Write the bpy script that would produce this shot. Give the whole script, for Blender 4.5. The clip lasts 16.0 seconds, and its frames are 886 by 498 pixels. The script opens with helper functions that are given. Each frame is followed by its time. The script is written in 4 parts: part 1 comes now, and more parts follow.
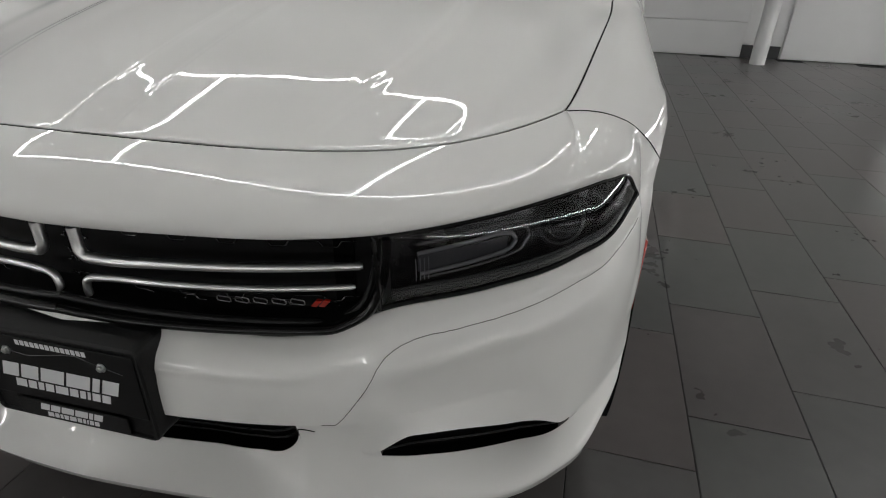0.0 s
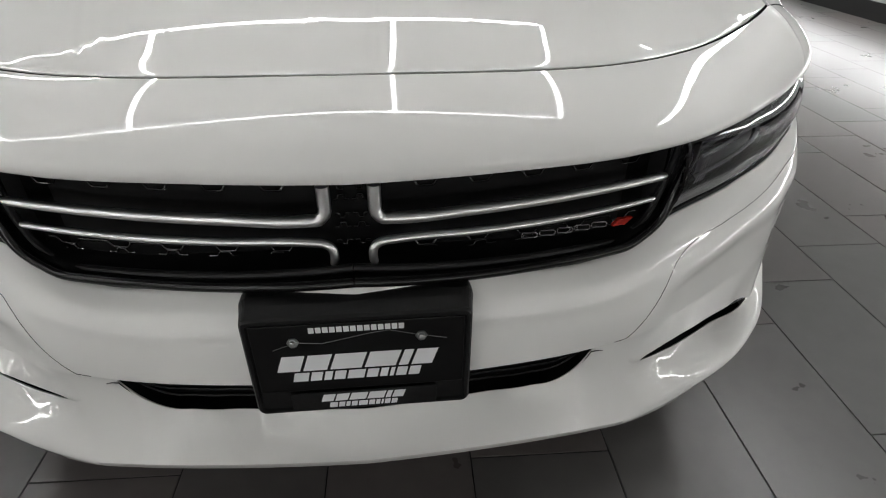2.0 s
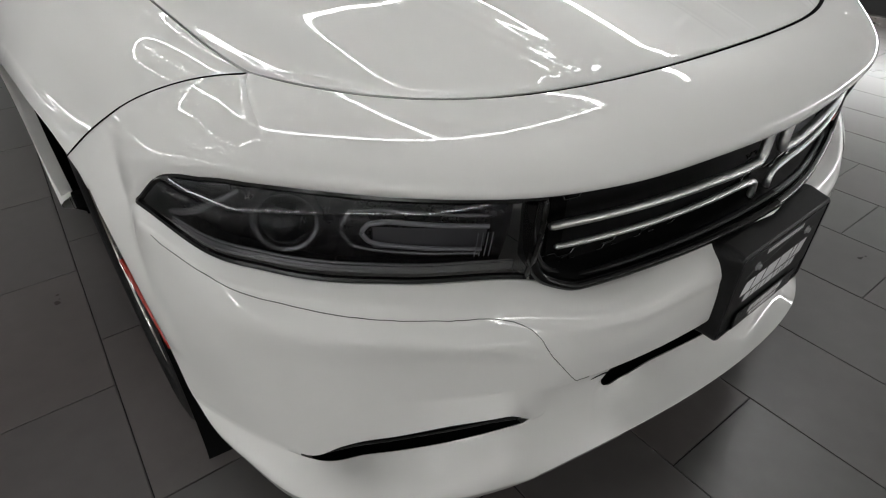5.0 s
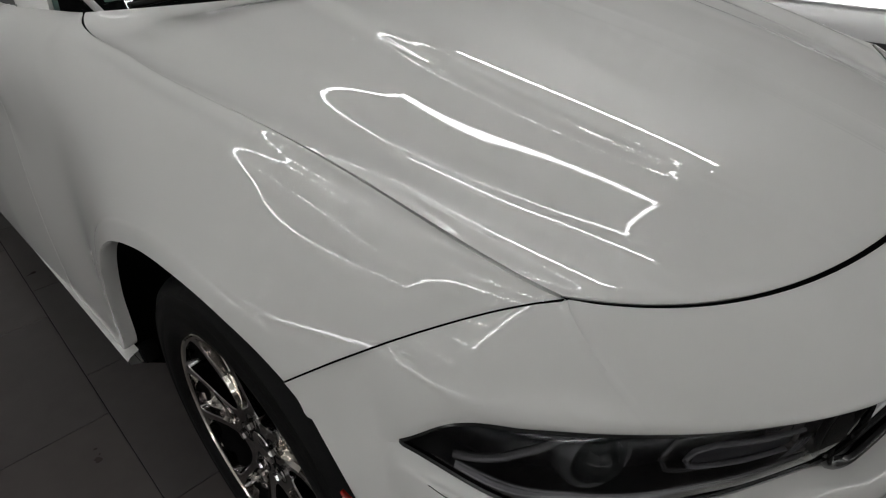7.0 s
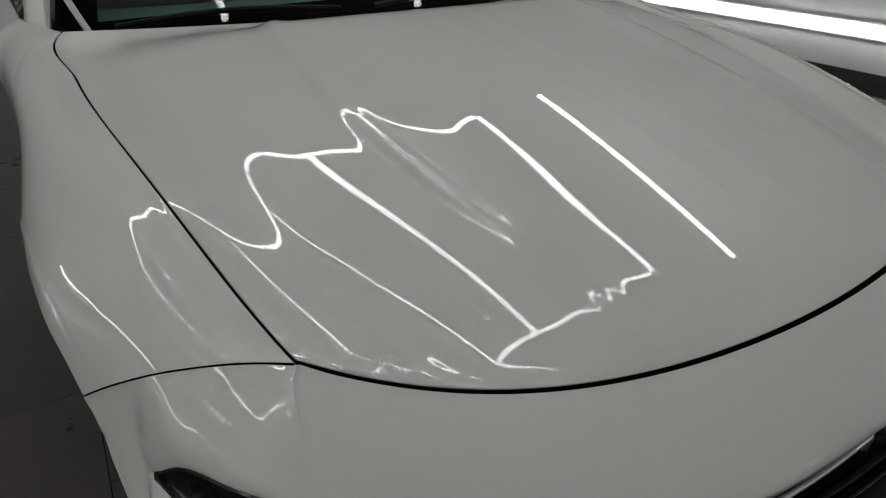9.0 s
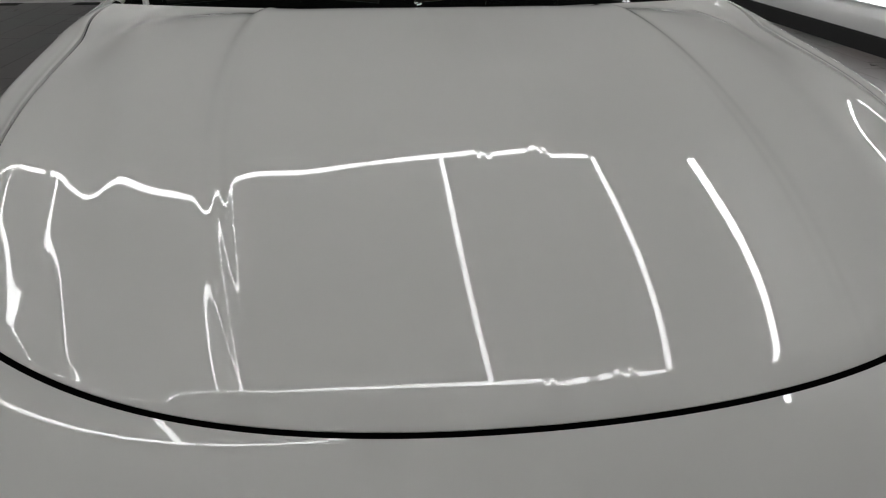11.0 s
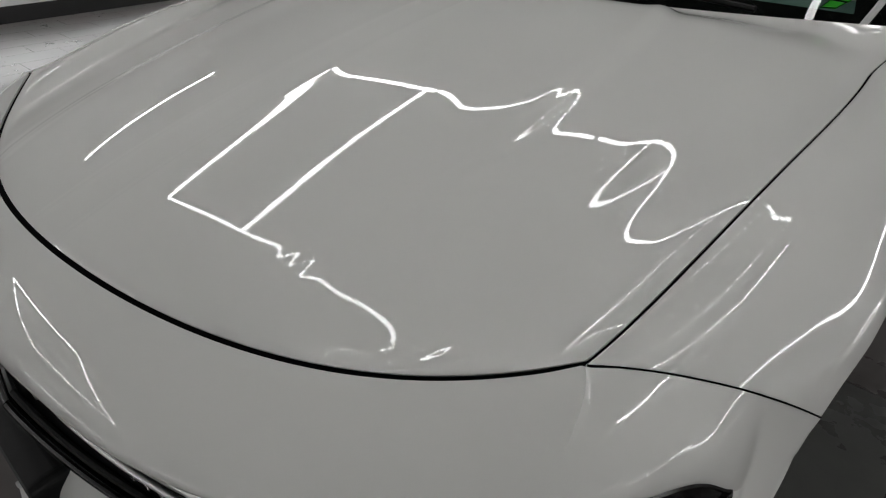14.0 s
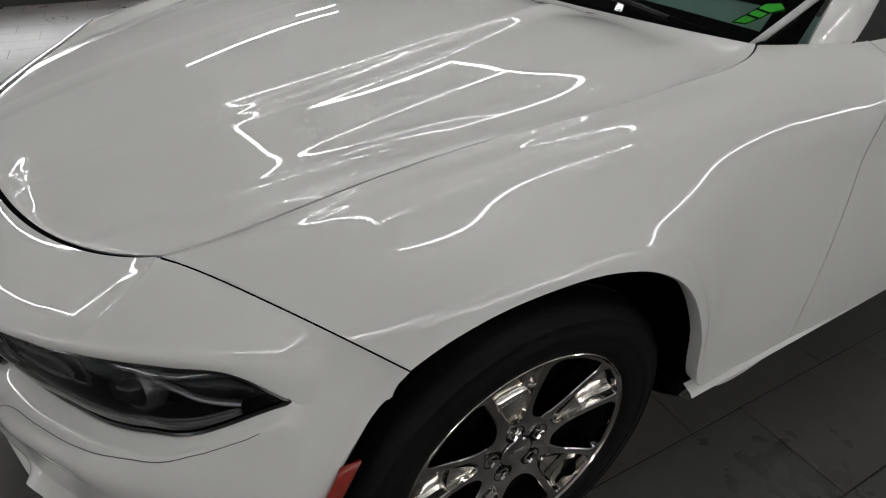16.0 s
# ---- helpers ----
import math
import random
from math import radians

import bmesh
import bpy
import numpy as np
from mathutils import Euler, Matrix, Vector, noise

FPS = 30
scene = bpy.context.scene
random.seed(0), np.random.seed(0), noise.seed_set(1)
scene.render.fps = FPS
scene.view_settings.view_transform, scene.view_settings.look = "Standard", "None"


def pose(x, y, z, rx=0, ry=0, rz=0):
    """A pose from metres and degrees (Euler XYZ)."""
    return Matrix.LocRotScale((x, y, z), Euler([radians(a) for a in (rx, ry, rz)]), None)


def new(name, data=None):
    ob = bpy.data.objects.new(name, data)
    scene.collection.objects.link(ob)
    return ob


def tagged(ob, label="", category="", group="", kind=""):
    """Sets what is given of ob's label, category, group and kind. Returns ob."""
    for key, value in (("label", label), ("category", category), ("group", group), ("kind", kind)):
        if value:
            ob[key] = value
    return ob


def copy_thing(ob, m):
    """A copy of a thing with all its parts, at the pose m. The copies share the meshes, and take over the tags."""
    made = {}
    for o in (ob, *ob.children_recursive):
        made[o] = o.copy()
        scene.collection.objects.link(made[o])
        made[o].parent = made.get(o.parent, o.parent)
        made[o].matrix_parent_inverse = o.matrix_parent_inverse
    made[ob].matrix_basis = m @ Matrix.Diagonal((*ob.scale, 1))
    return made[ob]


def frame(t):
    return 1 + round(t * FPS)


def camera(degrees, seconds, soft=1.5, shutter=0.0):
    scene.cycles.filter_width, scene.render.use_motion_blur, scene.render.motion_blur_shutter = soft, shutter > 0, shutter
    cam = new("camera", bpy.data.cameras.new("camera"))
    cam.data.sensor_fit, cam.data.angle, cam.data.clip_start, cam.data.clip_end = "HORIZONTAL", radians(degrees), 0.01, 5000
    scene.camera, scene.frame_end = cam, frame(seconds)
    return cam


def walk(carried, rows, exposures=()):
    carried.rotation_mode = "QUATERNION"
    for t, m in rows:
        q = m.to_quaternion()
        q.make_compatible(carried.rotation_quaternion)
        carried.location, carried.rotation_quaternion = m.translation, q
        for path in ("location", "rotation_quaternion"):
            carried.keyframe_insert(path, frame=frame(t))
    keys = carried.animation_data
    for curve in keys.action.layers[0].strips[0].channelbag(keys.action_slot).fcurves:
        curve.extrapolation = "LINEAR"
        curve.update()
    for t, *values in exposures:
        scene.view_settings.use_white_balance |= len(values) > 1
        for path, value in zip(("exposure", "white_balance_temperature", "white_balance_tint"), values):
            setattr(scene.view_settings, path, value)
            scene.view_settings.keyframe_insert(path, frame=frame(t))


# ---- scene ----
cam = camera(76.58, 16.0, soft=1.1)
PATH = [
    (0, pose(0.7455, -0.6318, 1.1274, 62.258, -1.522, 13.215)),
    (0.5, pose(0.5920, -0.6231, 1.0831, 60.918, -1.514, 9.385)),
    (1, pose(0.4416, -0.6337, 1.0620, 57.812, -1.265, 6.411)),
    (1.5, pose(0.2354, -0.6640, 1.0755, 56.914, -0.944, 0.169)),
    (2, pose(0.0526, -0.6771, 1.0812, 56.682, -0.590, -5.903)),
    (2.5, pose(-0.1447, -0.6434, 1.0631, 56.080, -0.881, -10.674)),
    (3, pose(-0.3267, -0.6280, 1.0775, 55.869, -0.142, -15.372)),
    (3.5, pose(-0.5117, -0.5934, 1.0893, 55.344, -0.213, -21.306)),
    (4, pose(-0.6771, -0.5126, 1.0654, 54.642, -0.246, -26.974)),
    (4.2, pose(-0.7383, -0.4735, 1.0686, 54.505, -0.179, -29.232)),
    (6.3, pose(-1.1542, -0.0669, 1.2385, 55.087, -0.298, -47.039)),
    (6.6, pose(-1.1515, 0.0340, 1.2515, 55.760, -0.617, -47.019)),
    (7, pose(-1.1528, 0.1050, 1.2597, 56.855, 0.052, -46.879)),
    (7.5, pose(-1.1602, 0.1121, 1.2800, 58.894, -1.047, -47.305)),
    (8, pose(-1.0722, 0.0306, 1.2943, 58.503, -0.214, -44.601)),
    (8.5, pose(-0.9911, -0.0515, 1.2967, 59.031, -0.488, -40.131)),
    (9, pose(-0.8616, -0.1019, 1.3005, 58.293, -1.031, -34.872)),
    (9.5, pose(-0.6871, -0.1528, 1.2971, 58.063, -0.806, -27.883)),
    (9.7, pose(-0.6287, -0.1803, 1.3043, 57.886, -1.380, -25.600)),
    (11.8, pose(0.0580, -0.2813, 1.3242, 56.938, 0.049, 4.660)),
    (12, pose(0.1348, -0.2749, 1.3255, 56.493, -0.037, 8.251)),
    (12.5, pose(0.3397, -0.2251, 1.3287, 55.919, 0.335, 16.808)),
    (13, pose(0.4765, -0.1494, 1.2915, 54.834, 0.820, 23.569)),
    (13.5, pose(0.6737, -0.1146, 1.2922, 56.106, 0.337, 33.056)),
    (14, pose(0.8836, -0.0615, 1.2933, 56.442, -0.192, 40.474)),
    (14.5, pose(1.0190, -0.0036, 1.3119, 55.792, -0.483, 45.834)),
    (15, pose(1.1490, 0.1200, 1.3117, 56.056, -0.218, 50.402)),
    (15.5, pose(1.2784, 0.2293, 1.3019, 56.348, -0.310, 55.442)),
    (16, pose(1.4020, 0.3343, 1.3045, 56.041, -1.062, 59.861)),
]
EXPOSURES = [(0, 0.12), (1, 0.41), (2, 0.47), (2.5, 0.41), (3.2, 0.45), (4.2, 0.47), (6.3, -0.25), (7.0, -0.41), (7.5, -0.67), (8.0, -0.75), (9.0, -0.76), (9.6, -0.74), (12, -0.49), (14, -0.51), (15, -0.59), (16, -0.27)]
walk(cam, PATH, EXPOSURES)

# lights: tubes in rectangles under the ceiling
LED_GLOW = 19.5
LY = 1.084
LIGHT_GROUPS = (
    ((-2.982, -1.718, 0.203, 1.465), ((-2.96, -1.62), (-1.60, -.385), (-.375, .865), (.875, 1.445)), (0.27,)),
    # only the run nearest the car mirrors in the nose; other tubes added as light
    ((-5.55, -2.88), ((-5.55, -4.22), (-4.21, -2.90)), (-4.65,)),
    ((-5.580,), (), (0.27,)),
)

# ---------------------------------------------------------------- world and light
world = bpy.data.worlds.new("world")
scene.world = world
world.use_nodes = True
world.node_tree.nodes["Background"].inputs["Color"].default_value = (0.6, 0.62, 0.65, 1)
world.node_tree.nodes["Background"].inputs["Strength"].default_value = 0.05


# ---------------------------------------------------------------- materials
def material(name, color, rough=0.5, metal=0.0, coat=0.0, coat_rough=0.02, spec=0.5, emit=None, glow=0.0):
    m = bpy.data.materials.new(name)
    m.use_nodes = True
    b = m.node_tree.nodes["Principled BSDF"]
    b.inputs["Base Color"].default_value = (*color, 1)
    b.inputs["Roughness"].default_value = rough
    b.inputs["Metallic"].default_value = metal
    b.inputs["Coat Weight"].default_value = coat
    b.inputs["Coat Roughness"].default_value = coat_rough
    b.inputs["Specular IOR Level"].default_value = spec
    if emit:
        b.inputs["Emission Color"].default_value = (*emit, 1)
        b.inputs["Emission Strength"].default_value = glow
    return m


def varied(m, scale, low, high, bump=0.0, bump_scale=None, detail=6, rough=None):
    """Two scales of noise on the base colour, fine relief and uneven gloss."""
    nt = m.node_tree
    b = nt.nodes["Principled BSDF"]
    co = nt.nodes.new("ShaderNodeTexCoord")
    big, fine = nt.nodes.new("ShaderNodeTexNoise"), nt.nodes.new("ShaderNodeTexNoise")
    big.inputs["Scale"].default_value, big.inputs["Detail"].default_value = scale, detail
    fine.inputs["Scale"].default_value, fine.inputs["Detail"].default_value = bump_scale or scale * 20, 4
    for n in (big, fine):
        nt.links.new(co.outputs["Object"], n.inputs["Vector"])
    mixer = nt.nodes.new("ShaderNodeMath")
    mixer.operation = "MULTIPLY_ADD"
    mixer.inputs[1].default_value, mixer.inputs[2].default_value = 0.35, 0.0
    nt.links.new(fine.outputs["Fac"], mixer.inputs[0])
    add = nt.nodes.new("ShaderNodeMath")
    add.operation = "MULTIPLY_ADD"
    add.inputs[1].default_value = 0.65
    nt.links.new(big.outputs["Fac"], add.inputs[0])
    nt.links.new(mixer.outputs[0], add.inputs[2])
    ramp = nt.nodes.new("ShaderNodeValToRGB")
    ramp.color_ramp.elements[0].position, ramp.color_ramp.elements[1].position = 0.32, 0.68
    ramp.color_ramp.elements[0].color, ramp.color_ramp.elements[1].color = (*low, 1), (*high, 1)
    nt.links.new(add.outputs[0], ramp.inputs["Fac"])
    nt.links.new(ramp.outputs["Color"], b.inputs["Base Color"])
    if rough:
        mr = nt.nodes.new("ShaderNodeMapRange")
        mr.inputs["From Min"].default_value, mr.inputs["From Max"].default_value = 0.3, 0.7
        mr.inputs["To Min"].default_value, mr.inputs["To Max"].default_value = rough
        nt.links.new(add.outputs[0], mr.inputs["Value"])
        nt.links.new(mr.outputs[0], b.inputs["Roughness"])
    if bump:
        bp = nt.nodes.new("ShaderNodeBump")
        bp.inputs["Strength"].default_value, bp.inputs["Distance"].default_value = bump, 0.002
        nt.links.new(fine.outputs["Fac"], bp.inputs["Height"])
        nt.links.new(bp.outputs["Normal"], b.inputs["Normal"])
    return m


PAINT = material("white_car_paint", (0.80, 0.795, 0.765), 0.55, coat=1.0, coat_rough=0.005, spec=0.2)
GAP = material("dark_panel_gap", (0.002, 0.002, 0.002), 0.9, spec=0.05)
GLOSS_BLACK = material("gloss_black_plastic", (0.003, 0.003, 0.003), 0.14, spec=0.35)
SATIN_BLACK = varied(material("textured_black_plastic", (0.006, 0.006, 0.006), 0.4, spec=0.25), 60, (0.005, 0.005, 0.005), (0.009, 0.009, 0.009), 0.25, 900)
CHROME = varied(material("satin_silver_trim", (0.78, 0.78, 0.77), 0.34, metal=1.0), 30, (0.74, 0.74, 0.73), (0.82, 0.82, 0.81), 0, 500, rough=(0.30, 0.38))
MESH_BLACK = material("dark_grille_mesh", (0.0025, 0.0025, 0.0025), 0.4, spec=0.17)


def clear(name, tint, ior=1.45):
    """A thin clear sheet: see-through, with gloss that grows at a glancing angle."""
    m = bpy.data.materials.new(name)
    m.use_nodes = True
    nt = m.node_tree
    nt.nodes.clear()
    out, mix = nt.nodes.new("ShaderNodeOutputMaterial"), nt.nodes.new("ShaderNodeMixShader")
    thru, gloss, fres = nt.nodes.new("ShaderNodeBsdfTransparent"), nt.nodes.new("ShaderNodeBsdfGlossy"), nt.nodes.new("ShaderNodeFresnel")
    thru.inputs["Color"].default_value = (*tint, 1)
    gloss.inputs["Roughness"].default_value = 0.01
    fres.inputs["IOR"].default_value = ior
    nt.links.new(fres.outputs[0], mix.inputs[0])
    nt.links.new(thru.outputs[0], mix.inputs[1])
    nt.links.new(gloss.outputs[0], mix.inputs[2])
    nt.links.new(mix.outputs[0], out.inputs[0])
    return m


LENS = clear("clear_lens", (0.72, 0.72, 0.735), 1.5)
SCREEN = clear("tinted_screen_glass", (0.62, 0.72, 0.67), 1.5)
HOUSING = varied(material("headlight_housing", (0.014, 0.014, 0.015), 0.25, spec=0.5), 40, (0.011, 0.011, 0.012), (0.018, 0.018, 0.019), 0.05, 300)
RUBBER = varied(material("tyre_rubber", (0.018, 0.018, 0.018), 0.5, spec=0.14), 30, (0.0035, 0.0035, 0.0035), (0.0065, 0.0065, 0.0063), 0.3, 400)
ALLOY = varied(material("polished_alloy", (0.6, 0.59, 0.57), 0.16, metal=1.0), 12, (0.64, 0.60, 0.55), (0.80, 0.76, 0.70), 0, 300, rough=(0.06, 0.16))
RED = material("red_marker_lens", (0.35, 0.02, 0.012), 0.15, coat=1.0)
MOULDING = varied(material("pale_satin_moulding", (0.6, 0.6, 0.59), 0.35, spec=0.4), 30, (0.56, 0.56, 0.55), (0.64, 0.64, 0.63), 0, 400)
WHITE_INK = material("white_ink", (0.75, 0.75, 0.75), 0.5)
SILVER_INK = material("silver_badge", (0.42, 0.42, 0.42), 0.25, metal=0.9)
STEEL = material("zinc_steel", (0.55, 0.56, 0.56), 0.3, metal=1.0)
GLASS_DARK = material("tinted_glass", (0.004, 0.005, 0.005), 0.02)


def tile_material(name, island):
    """Porcelain tile: cloudy grey, each tile a little warmer or greener than its neighbour, with scuffs in the gloss."""
    m = varied(material(name, (0.10, 0.10, 0.10), 0.3, spec=0.7), 2.2, (0.089, 0.0835, 0.0815), (0.122, 0.1155, 0.113), 0.01, 16, rough=(0.26, 0.33))
    nt = m.node_tree
    b = nt.nodes["Principled BSDF"]
    # the clouding runs on from tile to tile
    spot = nt.nodes.new("ShaderNodeNewGeometry")
    for n in [n for n in nt.nodes if n.bl_idname == "ShaderNodeTexNoise"]:
        nt.links.new(spot.outputs["Position"], n.inputs["Vector"])
    src = nt.nodes.new("ShaderNodeNewGeometry" if island else "ShaderNodeObjectInfo")
    rnd = src.outputs["Random Per Island" if island else "Random"]
    tone = nt.nodes.new("ShaderNodeValToRGB")
    tone.color_ramp.elements[0].color, tone.color_ramp.elements[1].color = (1.10, 1.02, 0.99, 1), (0.92, 1.0, 0.96, 1)
    mid = tone.color_ramp.elements.new(.5)
    mid.color = (0.95, 0.91, 0.90, 1)
    nt.links.new(rnd, tone.inputs["Fac"])
    mul = nt.nodes.new("ShaderNodeMix")
    mul.data_type, mul.blend_type = "RGBA", "MULTIPLY"
    mul.inputs["Factor"].default_value = 1.0
    old = b.inputs["Base Color"].links[0].from_socket
    nt.links.new(old, mul.inputs[6])
    nt.links.new(tone.outputs["Color"], mul.inputs[7])
    nt.links.new(mul.outputs[2], b.inputs["Base Color"])
    return m


TILE = tile_material("grey_porcelain_tile", False)
TILE_FAR = tile_material("grey_porcelain_tile_far", True)
GROUT = varied(material("dark_grout", (0.03, 0.03, 0.03), 0.9), 40, (0.02, 0.02, 0.02), (0.04, 0.038, 0.036), 0.4, 500)
WALL_WHITE = varied(material("white_wall_paint", (0.75, 0.75, 0.74), 0.6), 1.5, (0.72, 0.72, 0.71), (0.79, 0.79, 0.78), 0.1, 220)
CEILING_DARK = varied(material("dark_ceiling_paint", (0.06, 0.06, 0.06), 0.8, spec=0.2), 1.2, (0.05, 0.05, 0.05), (0.075, 0.075, 0.073), 0.1, 160)
BASE_DARK = material("dark_baseboard", (0.03, 0.03, 0.03), 0.5)
LED = material("led_tube", (0.9, 0.9, 0.9), 0.4, emit=(1.0, 1.0, 1.0), glow=LED_GLOW)
LONG_LED = material("long_tube", (0.9, 0.9, 0.9), 0.4, emit=(1.0, 1.0, 1.0), glow=LED_GLOW * 1.5)
WALL_LED = material("wall_strip_tube", (0.9, 0.9, 0.9), 0.4, emit=(1.0, 1.0, 1.0), glow=LED_GLOW * .66)
LINER = material("wheel_liner", (0.003, 0.003, 0.003), 0.9, spec=0.1)
GREEN = material("green_sticker", (0.06, 0.75, 0.03), 0.5)
GUN = material("gunmetal_plastic", (0.20, 0.20, 0.205), 0.25, metal=0.8)
GUIDE = material("clear_light_guide", (0.22, 0.22, 0.23), 0.12, coat=1.0)
GUIDE_PANEL = material("grey_light_panel", (0.055, 0.055, 0.06), 0.3)
ALLOY_GREY = varied(material("dark_polished_alloy", (0.30, 0.29, 0.28), 0.11, metal=1.0), 20, (0.38, 0.367, 0.362), (0.48, 0.46, 0.45), 0, 400)
PLATE_BLACK = material("plate_black", (0.004, 0.004, 0.004), 0.35, spec=0.25)
PLATE_LINE = material("plate_grey_line", (0.16, 0.16, 0.16), 0.5)
DASH = material("grey_green_dash", (0.16, 0.26, 0.23), 0.7)
LETTER = material("dark_wall_lettering", (0.012, 0.012, 0.013), 0.6)


# ---------------------------------------------------------------- mesh helpers
def part(name, bm, mat, parent=None, label="", smooth=True):
    me = bpy.data.meshes.new(name)
    bm.to_mesh(me)
    bm.free()
    me.materials.append(mat)
    if smooth:
        for p in me.polygons:
            p.use_smooth = True
        me.set_sharp_from_angle(angle=radians(38))
    ob = new(name, me)
    ob.parent = parent
    if label:
        tagged(ob, label)
    return ob


def strand(u, knots, pts):
    """Cubic curve through pts at the parameters knots."""
    pts, knots, u = np.asarray(pts, float), np.asarray(knots, float), np.atleast_1d(np.asarray(u, float))
    n = len(knots)
    d = np.empty_like(pts)
    d[1:-1] = ((pts[2:] - pts[1:-1]) / (knots[2:] - knots[1:-1])[:, None] * (knots[1:-1] - knots[:-2])[:, None]
               + (pts[1:-1] - pts[:-2]) / (knots[1:-1] - knots[:-2])[:, None] * (knots[2:] - knots[1:-1])[:, None]) / (knots[2:] - knots[:-2])[:, None]
    d[0] = 2 * (pts[1] - pts[0]) / (knots[1] - knots[0]) - d[1] if n > 2 else (pts[1] - pts[0]) / (knots[1] - knots[0])
    d[-1] = 2 * (pts[-1] - pts[-2]) / (knots[-1] - knots[-2]) - d[-2] if n > 2 else d[0]
    i = np.clip(np.searchsorted(knots, u, side="right") - 1, 0, n - 2)
    h = (knots[i + 1] - knots[i])[:, None]
    s = ((u - knots[i]) / (knots[i + 1] - knots[i]))[:, None]
    return ((2 * s**3 - 3 * s**2 + 1) * pts[i] + (s**3 - 2 * s**2 + s) * h * d[i] + (3 * s**2 - 2 * s**3) * pts[i + 1] + (s**3 - s**2) * h * d[i + 1])


def grid_faces(bm, P, flip=False, mask=None):
    """A sheet of quads from an array of points [rows, columns, 3]."""
    r, c = P.shape[:2]
    v = [[bm.verts.new(P[i, j]) for j in range(c)] for i in range(r)]
    for i in range(r - 1):
        for j in range(c - 1):
            if mask is not None and not mask[i, j]:
                continue
            q = [v[i][j], v[i][j + 1], v[i + 1][j + 1], v[i + 1][j]]
            try:
                bm.faces.new(q[::-1] if flip else q)
            except ValueError:
                pass
    return v


def finish(bm, dist=1e-5):
    bmesh.ops.remove_doubles(bm, verts=bm.verts, dist=dist)
    bmesh.ops.delete(bm, geom=[v for v in bm.verts if not v.link_faces], context="VERTS")
    bmesh.ops.recalc_face_normals(bm, faces=bm.faces)
    return bm


def both(P):
    """The array of points and its mirror image across the car's middle."""
    return P, P * np.array([-1, 1, 1])


def tube(bm, path, radius, sides=10, closed=False, flat=1.0, up=(0, 0, 1)):
    """A rounded bar along a path; flat squeezes it along up."""
    path = np.asarray(path, float)
    n = len(path)
    tang = np.gradient(path, axis=0)
    if closed:
        tang = (np.roll(path, -1, 0) - np.roll(path, 1, 0)) / 2
    up = np.asarray(up, float)
    rad = np.broadcast_to(radius, (n,))
    rings = []
    for i in range(n):
        t = tang[i] / (np.linalg.norm(tang[i]) + 1e-12)
        s = np.cross(t, up)
        s /= np.linalg.norm(s) + 1e-12
        w = np.cross(s, t)
        rings.append([bm.verts.new(path[i] + rad[i] * (math.cos(a) * s + flat * math.sin(a) * w)) for a in np.linspace(0, 2 * math.pi, sides, endpoint=False)])
    m = n if closed else n - 1
    for i in range(m):
        a, b = rings[i], rings[(i + 1) % n]
        for k in range(sides):
            bm.faces.new([a[k], a[(k + 1) % sides], b[(k + 1) % sides], b[k]])
    if not closed:
        bm.faces.new(rings[0][::-1])
        bm.faces.new(rings[-1])
    return bm


def box(bm, lo, hi, bevel=0.0):
    vs = bmesh.ops.create_cube(bm, size=1.0)["verts"]
    lo, hi = Vector(lo), Vector(hi)
    for v in vs:
        v.co = Vector(((lo[k] + hi[k]) / 2 + v.co[k] * (hi[k] - lo[k]) for k in range(3)))
    if bevel:
        es = {e for v in vs for e in v.link_edges}
        bmesh.ops.bevel(bm, geom=list(es), offset=bevel, segments=2, affect="EDGES", profile=0.5)
    return bm


def lathe(bm, profile, center, steps=64, axis=1.0):
    """Turn a profile of (x offset, radius) round the wheel's axis, which runs along x."""
    P = np.array([[[center[0] + axis * x, center[1] + r * math.cos(a), center[2] + r * math.sin(a)] for a in np.linspace(0, 2 * math.pi, steps + 1)] for x, r in profile])
    grid_faces(bm, P)
    return bm


# ---------------------------------------------------------------- the room
# shapes of the panel seams round the hood
SEAM_Y = (0.0794, 0.3587, 0.0868, 0.1729)
SEAM_Z = (0.8651, -0.1147, 0.3491, -0.0135)
CORNER = np.array((0.7358, 0.3224, 0.9032))
REAR_CORNER = np.array((0.8059, 1.3169, 1.0643))
SIDE_BOW = (0.1212, 0.0477, 0.0731, -0.2887, 0.1328, -0.4773, 1.0471)
HOOD_CROWN = [1.02176, 0.17811, -0.08447, -0.02252, -0.1258, -0.12255, 0.10703, 0.75068, 0.21405, -1.67587, 0.06183, 0.36183, -4.11272, -0.88481, 7.73046, -0.0041, -0.83133, 4.7828, -0.12325, -5.1107]
HOOD_CREASE = [0.00189, 0.00176, -0.0107, 0.00273, 0.0036, -0.00949, 0.00273, 0.00558, -0.00407, 0.00213, 0.00476, 0.00892, -0.00038, 0.00556, 0.03498, -0.00059, 0.00278, 0.03516, -0.00232, -0.00035, 0.03383, -0.00478, -0.00808, 0.04185, -0.00488, -0.01106, 0.035, -0.00405, -0.00868, 0.0312, -0.003, -0.00631, 0.03123, -0.00177, -0.00233, 0.02333]
HOOD_RIM = [-0.00262, -0.00905, 0.04877, -0.0029, -0.02614, 0.07756, 0.00027, -0.03455, 0.03333, 0.00434, -0.03929, -0.024, 0.00893, -0.0364, -0.0902, 0.01382, -0.02416, -0.16175, 0.01543, -0.00364, -0.20543, 0.01122, 0.00954, -0.15496]
HOOD_SPINE = [7e-05, -0.00019, 0.0002, -0.00058, 0.00067, -0.00132, 0.00051, 0.00033, 0.00034, 0.00054, 0.00017, 0.00022, 6e-05, 7e-05]
